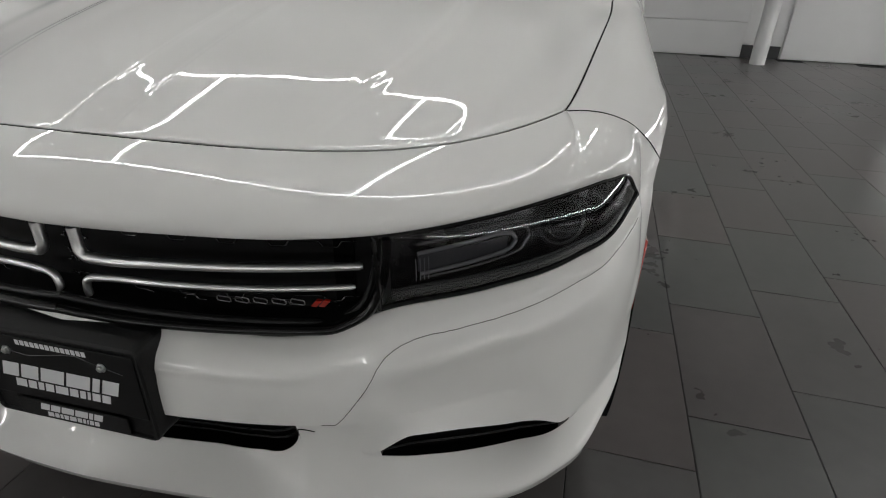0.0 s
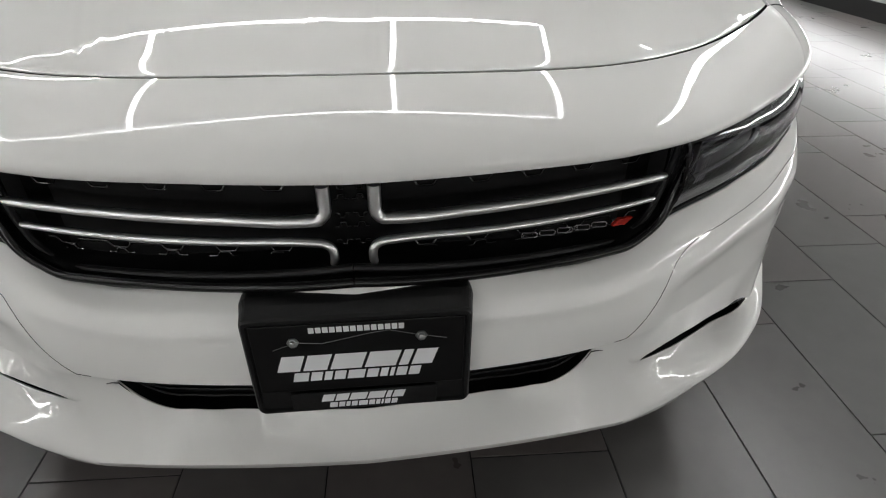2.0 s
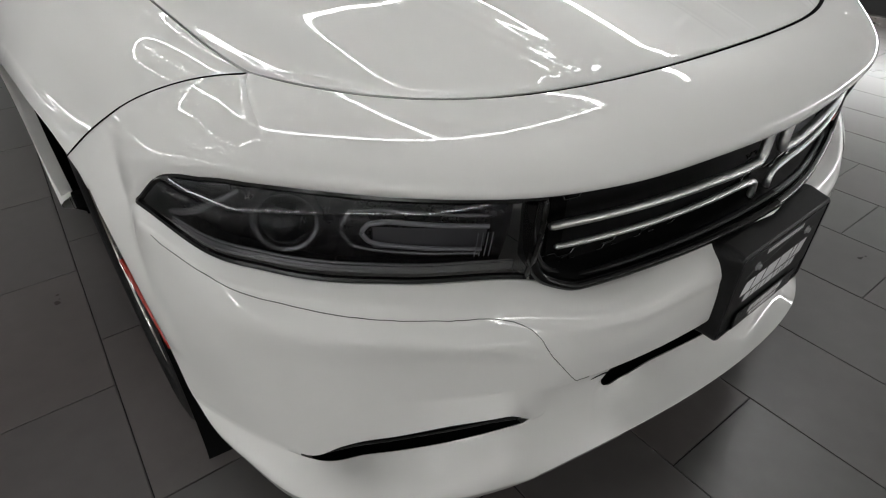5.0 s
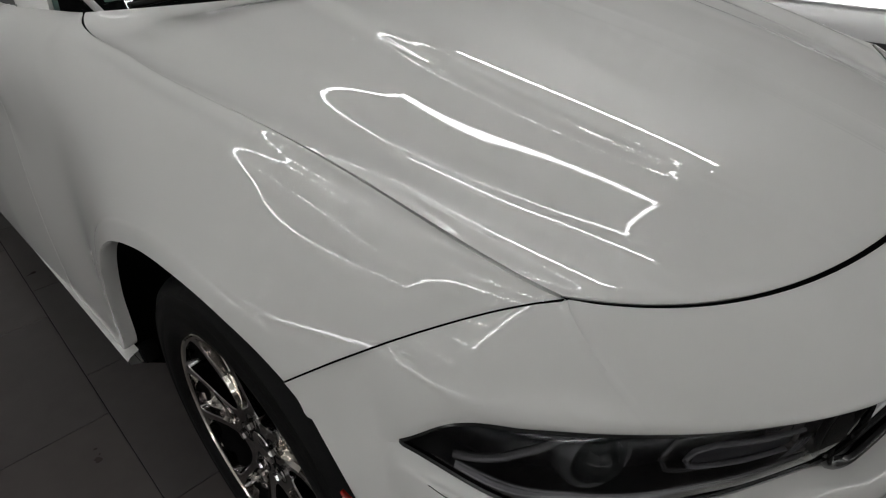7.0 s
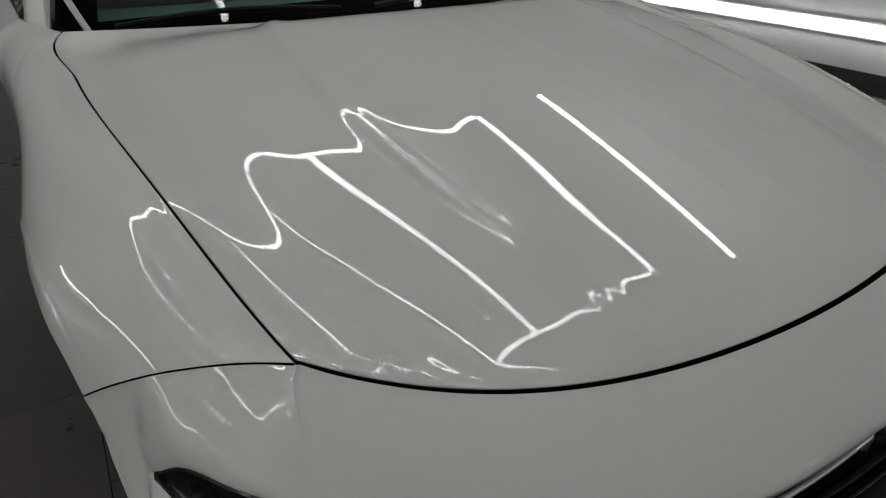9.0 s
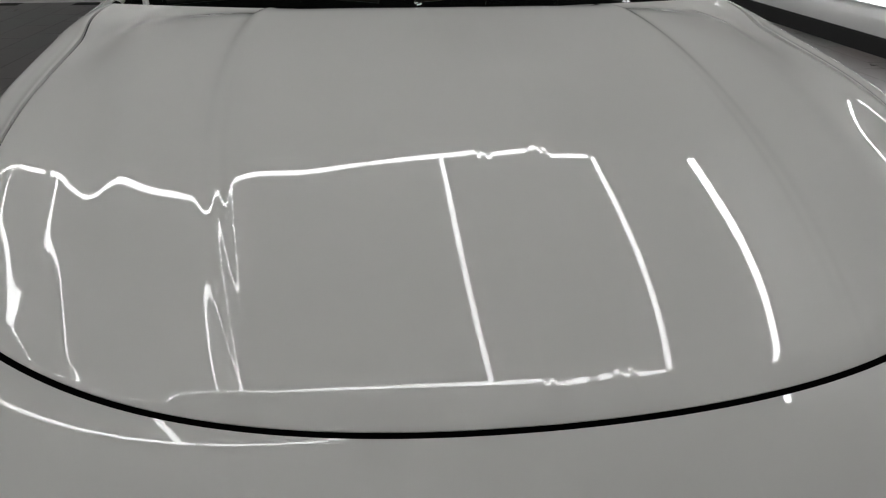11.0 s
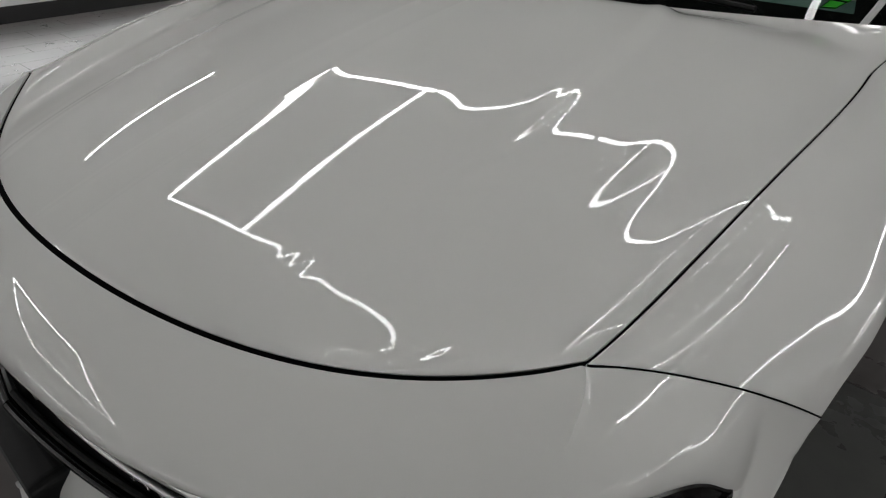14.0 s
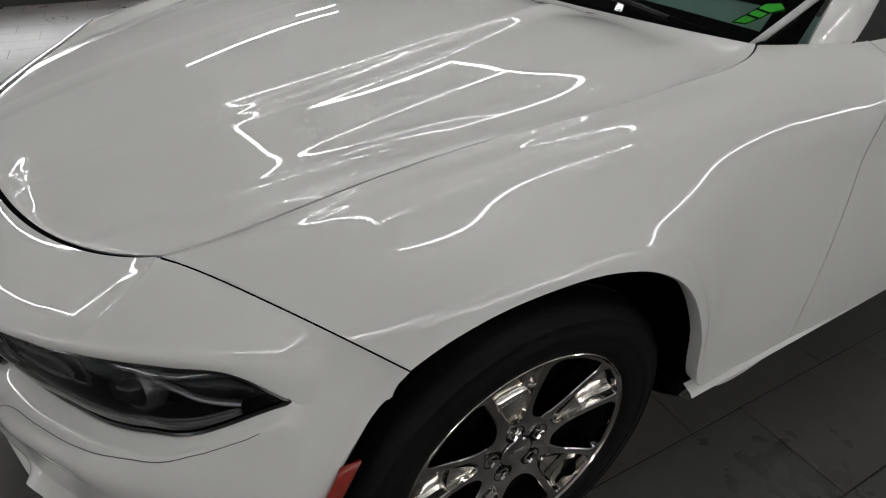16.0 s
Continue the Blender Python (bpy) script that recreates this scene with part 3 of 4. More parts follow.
def smooth_rows(rows, steps, kn=None):
    rows = np.array(rows)
    kn = np.linspace(0, 1, len(rows)) if kn is None else kn
    V = np.linspace(0, 1, steps)
    return np.stack([strand(V, kn, rows[:, j]) for j in range(rows.shape[1])], 1)


A0 = top_row(UU)
B0, C0, Q0, M0, D0, F0 = (row(k) for k in "BCQMDF")
S0 = strand(UU, KN[:5] + [.70, .745, .775] + KN[5:], ROWS["S"])
E0 = strand(UU, E_KN, E_PTS)


def brow(A, B, steps):
    """The nose above grille and lamps: leaves the hood's slope gently and turns down over a rounded brow."""
    o = outward(A, 0)
    dh, dv = np.abs(((B - A) * o).sum(1))[:, None], (A - B)[:, 2:]
    ease = np.interp(UU, [0, .8, .9, 1], [1, 1, .45, .1])[:, None]
    up = np.array([0, 0, 1.0])
    P1 = A + (B - A) / 3 * (1 - ease) + ease * (o * BROW[0] * dh - up * BROW[1] * dv)
    out2, up2 = np.interp(UU, [0, .3, .5, .7, .85], BROW[2])[:, None], np.interp(UU, [0, .3, .5, .7, .85], BROW[3])[:, None]
    P2 = A + (B - A) * 2 / 3 * (1 - ease) + ease * (B - A + o * out2 + up * up2 * dv)
    out = []
    for t in np.linspace(0, 1, steps):
        out.append((1 - t)**3 * A + 3 * (1 - t)**2 * t * P1 + 3 * (1 - t) * t * t * P2 + t**3 * B)
    return np.array(out)


BROW = (.5, .19, (.026, .030, .038, .034, .026), (.33, .29, .22, .26, .34))
cap = brow(A0 + outward(A0, 0) * np.interp(UU, [0, .72, .78, 1], [.0045, .0045, .001, .001])[:, None], B0, 40)
lipped = (UU <= .9)[:, None]
cap = np.concatenate([(cap[0] + np.stack([0 * UU, 0 * UU + .001, np.interp(UU, [0, .93, .98, 1], [-.03, -.03, -.004, -.002])], -1))[None], cap, np.where(lipped, B0 + [0, .03, 0], B0)[None]], 0)
flank = (smoothstep(UU, .46, .56) * (1 - smoothstep(UU, .80, .90)))[:, None]
ridge = Q0 * .62 + M0 * .38 + outward(Q0, .15) * flank * .007
band = smooth_rows([C0, (C0 + Q0) / 2 + outward(C0, .8) * np.interp(UU, [0, .4, .55, 1], [.004, .009, .006, 0])[:, None], Q0, ridge, M0 - outward(M0, 0) * flank * .010, D0 - outward(D0, 0) * flank * .008], 56, [0, .16, .36, .52, .74, 1])
# behind the lamp's tip the corner runs in one clean sweep from the fender joint to the lower edge
corner = np.concatenate([cap[1:-1], band])
cd = np.concatenate([np.zeros((1, NU)), np.cumsum(np.linalg.norm(np.diff(corner, axis=0), axis=2), axis=0)])
cd = cd / cd[-1:]
LD = np.linalg.norm(D0 - A0, axis=1)[:, None]
oh = outward(A0, 0)
ct = cd[..., None]
sweep = bezier(A0[None], (A0 + LD * .34 * (oh * .12 + [0, 0, -.99]))[None], (D0 + LD * .34 * (oh * .10 + [0, 0, .99]))[None], D0[None], ct)
we = (smoothstep(UU, .895, .93) * (1 - smoothstep(UU, .975, 1.0)))[None, :, None]
corner = corner * (1 - we) + sweep * we
ncap = len(cap) - 2
cap[1:-1], band = corner[:ncap], corner[ncap:]
cap[-1] = np.where(lipped, B0 + [0, .03, 0], cap[-2])
low1 = blend(band[-1], S0, 10, 0.0)
# below the openings the edge calms down into one even sweep
EASY = strand(UU, [0, .2, .3, .41, .52, .645, .72, .80, .9, 1.0], [(0, -.060, .375), (.2, -.017, .347), (.3, .020, .330), (.41, .034, .345), (.52, .062, .322), (.645, .130, .298), (.72, .174, .296), (.80, .198, .328), (.896, .33, .385), (.909, .368, .42)])
low2 = blend(EASY, F0, 26, np.interp(UU, [0, .35, .5, .9, 1], [-.006, 0, .014, .01, .0]), up=.3)
settle = (1 - np.linspace(0, 1, 26))**3
low2 = low2 + settle[:, None, None] * (E0 - EASY)[None]
# between mouth and slot the skin runs down in one hollow sweep; the mouth's lower lip rises round its end
web = (smoothstep(UU, .20, .29) * (1 - smoothstep(UU, .47, .56)))[None, :, None]
deep = np.interp(UU, [.29, .37], [1.5, .9])[:, None]
pull = deep * EASY + (1 - deep) * .5 * (band[-1] + F0)
hollow = lambda t: (1 - t)**2 * band[-1][None] + 2 * t * (1 - t) * pull[None] + t * t * F0[None]
lip_at = np.where(UU < .375, .5 * np.sqrt(np.clip(1 - (np.clip(UU - .30, 0, 1) / .075)**2, 0, 1)), .42 * smoothstep(UU, .375, .49))
down1, down2 = np.linspace(0, 1, 10)[:, None], np.linspace(0, 1, 26)[:, None]
low1 = low1 * (1 - web) + hollow((down1 * lip_at[None])[..., None]) * web
low2 = low2 * (1 - web) + hollow((lip_at[None] + (1 - lip_at[None]) * down2)[..., None]) * web
S0, E0 = low1[-1], low2[0]
G0, H0 = F0 + [0, .02, -.03], F0 + [0, .15, -.045]
under = np.stack([F0, (F0 + G0) / 2 + [0, -.004, -.002], G0, H0])
bm = bmesh.new()
edge_c = np.stack([np.where(lipped, C0 + [0, .03, .0], band[0]), band[0]])
slot = (UU[:-1] >= .5) & (UU[:-1] <= .815)
mouth = UU[:-1] < .375
for m in (np.array([1, 1, 1]), np.array([-1, 1, 1])):
    grid_faces(bm, cap * m)
    grid_faces(bm, np.stack([cap[-2], band[0]]) * m, mask=np.array([UU[:-1] >= .9]))
    grid_faces(bm, edge_c * m)
    grid_faces(bm, band * m)
    grid_faces(bm, low1 * m, mask=np.tile(~mouth, (9, 1)))
    grid_faces(bm, np.stack([S0, E0]) * m, mask=np.array([~mouth & ~slot]))
    grid_faces(bm, np.stack([S0, S0 + [0, .03, -.002]]) * m, mask=np.array([slot]))
    grid_faces(bm, np.stack([E0, E0 + [0, .004, -.003], E0 + [0, .006, -.02]]) * m, mask=np.array([slot] * 2))
    grid_faces(bm, np.stack([band[-1], D0 + [0, .03, .0]]) * m, mask=np.array([mouth]))
    grid_faces(bm, np.stack([E0, E0 + [0, .004, -.003], E0 + [0, .006, -.02]]) * m, mask=np.array([mouth] * 2))
    grid_faces(bm, low2 * m)
    grid_faces(bm, under * m)
bumper = part("bumper", finish(bm), PAINT, car, "white painted front bumper cover")


def lay_on(sheet, xz, lift=.0006):
    """Places on a sheet of points that lie nearest to the given (x, z) pairs."""
    flat = sheet.reshape(-1, 3)
    out = []
    for x, z in xz:
        d = (flat[:, 0] - x)**2 + (flat[:, 2] - z)**2
        k = np.argsort(d)[:4]
        w = 1 / (d[k] + 1e-9)
        out.append((flat[k] * w[:, None]).sum(0) / w.sum())
    out = np.array(out)
    return out + outward(out, .1) * lift


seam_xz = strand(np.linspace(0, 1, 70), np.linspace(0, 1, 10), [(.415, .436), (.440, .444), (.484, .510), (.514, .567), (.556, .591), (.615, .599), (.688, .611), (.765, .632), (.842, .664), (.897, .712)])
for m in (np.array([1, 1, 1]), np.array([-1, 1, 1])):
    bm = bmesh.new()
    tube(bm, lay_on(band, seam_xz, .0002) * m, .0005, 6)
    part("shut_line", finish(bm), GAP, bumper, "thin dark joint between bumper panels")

# dark joints between bumper and fenders
for m in (np.array([1, 1, 1]), np.array([-1, 1, 1])):
    bm = bmesh.new()
    tube(bm, (top_row(np.linspace(.752, 1, 80)) + [.0004, -.0002, .0004]) * m, .0012, 6)
    part("shut_line", finish(bm), GAP, bumper, "thin dark joint between bumper panels")

# fenders, doors and sills
FP[0, :, 0] += .002
for m in (np.array([1, 1, 1]), np.array([-1, 1, 1])):
    bm = bmesh.new()
    lip = FP[-1] + [-.028, 0, 0]
    grid_faces(bm, np.concatenate([(FP[0] + [0, 0, -.02])[None], FP, (FP[-1] + [-.006, 0, -.004])[None], lip[None]]) * m)
    fender = part("fender", finish(bm), PAINT, car, "white painted front fender with flared wheel arch")
    # body side behind the fender: two doors and a quarter panel with its wheel opening
    sec = FP[:, -1]
    SIDE_Y, SIDE_X, SIDE_Z = [1.56, 1.9, 2.4, 3.4, 4.2, 4.7, 4.98], [0, .010, .016, .010, -.012, -.05, -.16], [0, .002, .004, .012, .02, .02, .0]
    for nm, lab, ya, yb in (("door", "white painted front door", 1.562, 2.555), ("rear_door", "white painted rear door", 2.56, 3.45), ("quarter_panel", "white painted rear quarter panel", 3.455, 4.98)):
        ys = np.linspace(ya, yb, 40)
        skin = np.array([sec * [1, 0, 1] + [np.interp(y, SIDE_Y, SIDE_X), y, np.interp(y, SIDE_Y, SIDE_Z)] for y in ys])
        mid = (skin[1:, 1:] + skin[:-1, :-1]) / 2
        open_arch = (mid[..., 1] - 3.861)**2 + (mid[..., 2] - .36)**2 > .40**2
        bm = bmesh.new()
        grid_faces(bm, skin * m, mask=open_arch)
        grid_faces(bm, np.stack([skin[0] + [-.015, 0, 0], skin[0]]) * m)
        part(nm, finish(bm), PAINT, car, lab)
    # sill ledge under fender and door
    bm = bmesh.new()
    ys = np.linspace(1.215, 3.4, 40)
    sill = np.stack([np.stack([np.full(40, x), ys, np.full(40, z)], -1) for x, z in ((.945, .402), (.966, .393), (.974, .384), (.970, .374), (.952, .366), (.940, .366))])
    grid_faces(bm, sill * m)
    part("sill", finish(bm), PAINT, car, "white side sill with a raised ledge")
    bm = bmesh.new()
    grid_faces(bm, np.stack([np.stack([np.full(40, x), ys, np.full(40, z)], -1) for x, z in ((.95, .367), (.90, .33), (.80, .28), (.6, .26))]) * m)
    part("underbody", finish(bm), LINER, car, "dark underbody edge")
    # belt moulding and A pillar
    bm = bmesh.new()
    pil = np.stack([strand(np.linspace(0, 1, 20), [0, .25, 1], [(.832 + a, 1.428 + b, 1.045 + c), (.80 + a, 1.53 + b, 1.145 + c), (.62 + a * .8, 2.05 + b, 1.43 + c)]) for a, b, c in ((-.01, .01, -.01), (0, 0, 0), (.012, .02, .006), (.026, .06, .006), (.034, .085, 0), (.03, .1, -.01))])
    grid_faces(bm, pil * m)
    part("pillar", finish(bm), PAINT, car, "white windscreen pillar")
    bm = bmesh.new()
    win = np.stack([np.stack([np.full(20, x), np.linspace(y0, 3.3, 20), np.full(20, z)], -1) for x, y0, z in ((.870, 1.50, 1.045), (.845, 1.56, 1.09), (.66, 2.1, 1.42))])
    grid_faces(bm, win * m)
    part("side_window", finish(bm), GLASS_DARK, car, "dark side window glass")
    # side marker lamp in front of the wheel
    bm = bmesh.new()
    mk = np.array([[(.917 + .012 * s, (.435 + .055 * s) + .008 * (1 - abs(2 * w - 1)) - .03 * (1 - w), (.488 + .13 * s)) for w in np.linspace(0, 1, 6)] for s in np.linspace(0, 1, 10)])
    mk[..., 0] += .004
    grid_faces(bm, mk * m)
    marker = part("side_marker", finish(bm), RED, car, "red reflector lens beside the wheel arch")
    sol = marker.modifiers.new("thickness", "SOLIDIFY")
    sol.thickness = .006

# roof, rear window, boot and tail, so that the body closes
def shell(name, stations, mat, label):
    bm = bmesh.new()
    k = np.linspace(-1, 1, 25)
    rows = strand(np.linspace(0, 1, 20), np.linspace(0, 1, len(stations)), [(w, y, z) for w, y, z, c in stations])
    crown = np.interp(np.linspace(0, 1, 20), np.linspace(0, 1, len(stations)), [c for w, y, z, c in stations])
    grid_faces(bm, np.array([np.stack([k * w, np.full(25, y), z + c * (1 - k * k)], -1) for (w, y, z), c in zip(rows, crown)]))
    return part(name, finish(bm), mat, car, label)


shell("roof", ((.635, 2.04, 1.425, .02), (.63, 2.3, 1.455, .04), (.62, 2.7, 1.465, .045), (.60, 3.2, 1.43, .04)), PAINT, "white painted roof")
shell("rear_window", ((.60, 3.205, 1.425, .04), (.64, 3.6, 1.29, .04), (.70, 4.0, 1.11, .03)), GLASS_DARK, "dark raked rear window")
shell("boot_lid", ((.868, 4.0, 1.075, .02), (.86, 4.4, 1.09, .02), (.80, 4.95, 1.08, .01)), PAINT, "white painted boot lid")
shell("tail", ((.80, 4.952, 1.08, .01), (.80, 5.03, .92, 0), (.80, 5.05, .62, 0), (.76, 4.98, .34, 0)), PAINT, "white painted tail panel")
for m in (np.array([1, 1, 1]), np.array([-1, 1, 1])):
    bm = bmesh.new()
    k = np.linspace(0, 1, 14)[:, None]
    grid_faces(bm, np.stack([np.array([.60, 3.2, 1.43]) * (1 - k) + np.array([.70, 4.02, 1.09]) * k, np.array([.645, 2.95, 1.40]) * (1 - k) + np.array([.80, 3.9, 1.09]) * k, np.array([.645, 2.95, 1.38]) * (1 - k) + np.array([.872, 3.62, 1.062]) * k]) * m)
    part("rear_pillar", finish(bm), PAINT, car, "white rear roof pillar")

# black backing close under the gaps, standing in for their seal and shade
bm = bmesh.new()
grid_faces(bm, np.stack([front_seam(np.linspace(-CORNER[0], CORNER[0], 121)) + [0, dy, dz] for dy, dz in ((-.012, -.012), (-.006, -.005), (.005, -.0035), (.012, -.009))]))
for m in (np.array([1, 1, 1]), np.array([-1, 1, 1])):
    ss = side_seam(np.linspace(0, 1.02, 80))
    top = np.interp(np.linspace(0, 1.02, 80), [0, .45, .75], [.003, .003, .0013])[:, None] * [0, 0, -1]
    grid_faces(bm, np.stack([ss + [-.012, 0, -.008], ss + top, ss + [.012, 0, -.008]]) * m)
    fb = top_row(np.linspace(.75, 1, 60))
    grid_faces(bm, np.stack([fb + [-.012, -.012, -.010], fb + [-.002, 0, -.002], fb + [-.012, .012, -.010]]) * m)
part("gap_seal_and_shade", finish(bm), GAP, car, "black strip for the seal and shade in the panel gaps")

# ------------------------------------------------ grille
grille = part("grille", finish(box(bmesh.new(), (-.45, .075, .60), (.45, .08, .76))), GAP, car, "black grille with two pairs of satin silver bars")


def grille_y(x):
    return -.0073 + .3 * np.asarray(x)**2


sel = UU <= .49
bm = bmesh.new()
for m in (np.array([1, 1, 1]), np.array([-1, 1, 1])):
    mid = (B0 + C0) / 2
    gx = np.stack([B0 + [0, .012, -.002], B0 * [1, 0, 1] + np.stack([0 * UU, grille_y(B0[:, 0]) + .030, -.012 + 0 * UU], -1), C0 * [1, 0, 1] + np.stack([0 * UU, grille_y(C0[:, 0]) + .030, .03 + 0 * UU], -1), C0 + [0, .004, .012], C0 + [0, .002, .001]])
    grid_faces(bm, gx[:, sel] * m)
part("backing", finish(bm), MESH_BLACK, grille)
# rounded black surround
for m in (np.array([1, 1, 1]), np.array([-1, 1, 1])):
    bm = bmesh.new()
    k = np.linspace(0, 1, 90)
    ring = strand(k, [0, .25, .45, .62, .70, .78, .86, .93, 1], [(0, -.046, .617), (.2, -.018, .601), (.38, .024, .597), (.445, .044, .607), (.478, .056, .630), (.494, .062, .665), (.503, .063, .705), (.507, .060, .740), (.508, .058, .762)])
    tube(bm, ring * m, .0085, 10)
    part("surround", finish(bm), GLOSS_BLACK, grille, "gloss black rounded grille frame")
    inner_ring = ring + np.stack([-.018 * np.clip((k - .3) / .4, 0, 1), .012 + 0 * k, .016 * np.clip(1 - k / .75, 0, 1)], -1)
    bm = bmesh.new()
    tube(bm, inner_ring * m, .006, 8)
    part("inner_frame", finish(bm), SATIN_BLACK, grille)


def trim_bar(pts, radius, m, taper):
    k = np.linspace(0, 1, 80)
    d = np.concatenate([[0], np.cumsum(np.linalg.norm(np.diff(np.array(pts), axis=0), axis=1))])
    path = strand(k * d[-1], d, pts)
    path[:, 1] = grille_y(path[:, 0]) - .004
    rad = radius * (1 - .32 * k) * np.clip(np.minimum((1.02 - k) / taper, 1), .35, 1)
    bm = bmesh.new()
    tube(bm, path * m, rad, 12, flat=1.0, up=(0, 1, 0))
    return part("silver_bar", finish(bm), CHROME, grille, "satin silver grille bar")


for m in (np.array([1, 1, 1]), np.array([-1, 1, 1])):
    trim_bar([(.0335, 0, .748), (.0335, 0, .722), (.0345, 0, .706), (.042, 0, .6975), (.058, 0, .6960), (.17, 0, .6990), (.31, 0, .7035), (.472, 0, .711)], .0092, m, .03)
    trim_bar([(.030, 0, .618), (.027, 0, .640), (.030, 0, .652), (.040, 0, .6585), (.058, 0, .6610), (.17, 0, .6635), (.31, 0, .6665), (.460, 0, .6745)], .0066, m, .03)


def mesh_line(x0, x1, z, drop, m):
    """One stepped rib of the grille's relief."""
    xs = [x0, x0 + (x1 - x0) * .28, x0 + (x1 - x0) * .36, x0 + (x1 - x0) * .64, x0 + (x1 - x0) * .72, x1]
    zs = [z, z, z - drop, z - drop, z, z]
    k = np.linspace(0, 1, 25)
    p = np.stack([np.interp(k, np.linspace(0, 1, 6), xs), 0 * k, np.interp(k, np.linspace(0, 1, 6), zs)], -1)
    p[:, 1] = grille_y(p[:, 0]) + .024
    bm = bmesh.new()
    tube(bm, p * m, .0016, 6)
    part("mesh_rib", finish(bm), GLOSS_BLACK, grille)


for m in (np.array([1, 1, 1]), np.array([-1, 1, 1])):
    for k in range(5):
        mesh_line(.065 + k * .078, .065 + (k + 1) * .078, .738, .010, m)
        mesh_line(.065 + k * .078, .065 + (k + 1) * .078, .640, .009, m)
        mesh_line(.085 + k * .078, .065 + (k + 1) * .073, .622, -.007, m)
    for k in range(5):
        mesh_line(.002, .024, .735 - k * .022, .007 * (-1)**k, m)

# maker's mark as plain plates: five open silver blocks and a red double slash
badge = []
for k in range(5):
    x = .245 + k * .0285
    bm = bmesh.new()
    gy = grille_y(x + .012)
    ring = [(x + a, gy - .001, .643 + c) for a, c in ((.002, -.0042), (.0215, -.0042), (.0235, -.002), (.0235, .002), (.0215, .0042), (.002, .0042), (0, .002), (0, -.002))]
    tube(bm, ring, .0011, 6, closed=True, up=(0, 1, 0))
    finish(bm)
    part("badge_block", bm, SILVER_INK, grille, "open silver badge plate", smooth=False)
for k in range(2):
    x = .392 + k * .012
    bm = bmesh.new()
    v = [bm.verts.new((x + dx + dz * .8, grille_y(x) + dy, .639 + dz)) for dx, dz, dy in ((0, 0, -.006), (.010, 0, -.006), (.010, .012, -.006), (0, .012, -.006))]
    w = [bm.verts.new(q.co + Vector((0, .006, 0))) for q in v]
    for f in ((v[0], v[1], v[2], v[3]), (w[3], w[2], w[1], w[0])):
        bm.faces.new(f)
    for i in range(4):
        bm.faces.new((v[i], w[i], w[(i + 1) % 4], v[(i + 1) % 4]))
    part("badge_slash", finish(bm), RED, grille, "red badge slash", smooth=False)

# lower intake and the slots in the bumper corners
bm = bmesh.new()
for m in (np.array([1, 1, 1]), np.array([-1, 1, 1])):
    s2 = UU <= .40
    grid_faces(bm, np.stack([D0[s2] + [0, .012, 0], D0[s2] + [0, .04, -.004], E0[s2] + [0, .04, -.008], E0[s2] + [0, .003, -.012]]) * m)
intake = part("lower_intake", finish(bm), MESH_BLACK, car, "black lower air intake with a fine mesh")
for m in (np.array([1, 1, 1]), np.array([-1, 1, 1])):
    for v in (.3, .55, .8):
        bm = bmesh.new()
        tube(bm, (D0[s2] * (1 - v) + E0[s2] * v + [0, .022, 0])[::3] * m, .0025, 6)
        part("slat", finish(bm), MESH_BLACK, intake)
    bm = bmesh.new()
    s3 = (UU >= .495) & (UU <= .80)
    grid_faces(bm, np.stack([S0[s3] + [0, .008, 0], S0[s3] + [0, .04, -.003], (S0[s3] + E0[s3]) / 2 + [0, .045, 0], E0[s3] + [0, .035, -.010], E0[s3] + [0, .003, -.012]]) * m)
    slot_ob = part("corner_slot", finish(bm), MESH_BLACK, car, "black plastic slot insert in the bumper corner")
    bm = bmesh.new()
    tube(bm, ((S0[s3] + E0[s3]) / 2 + [0, .010, .001])[::3] * m, .003, 6)
    part("slat", finish(bm), MESH_BLACK, slot_ob)

# ------------------------------------------------ headlights
hs = (UU >= .488) & (UU <= .901)
LB, LC = B0[hs], C0[hs]
nh = len(LB)
lens_sheet = blend(LB + [0, .006, -.004], LC + [0, .006, .004], 24, np.interp(np.linspace(0, 1, nh), [0, .3, .8, 1], [.012, .016, .014, 0]), up=.1, a=1, b=1)
back_sheet = lens_sheet + [0, .055, 0] - np.stack([np.interp(np.linspace(0, 1, nh), [0, 1], [0, .03]), 0 * np.linspace(0, 1, nh), 0 * np.linspace(0, 1, nh)], -1)


def in_lamp(u, v, depth):
    """A place inside the headlight: u from the grille outwards, v from the top down, depth behind the lens."""
    j = np.interp(u, np.linspace(0, 1, nh), np.arange(nh))
    i = np.asarray(v) * (lens_sheet.shape[0] - 1)
    p = np.array([[np.interp(b, np.arange(lens_sheet.shape[0]), [np.interp(a, np.arange(nh), lens_sheet[r, :, k]) for r in range(lens_sheet.shape[0])]) for k in range(3)] for a, b in zip(np.atleast_1d(j), np.atleast_1d(i))])
    return p + np.array([-.25, 1, 0]) / 1.03 * depth


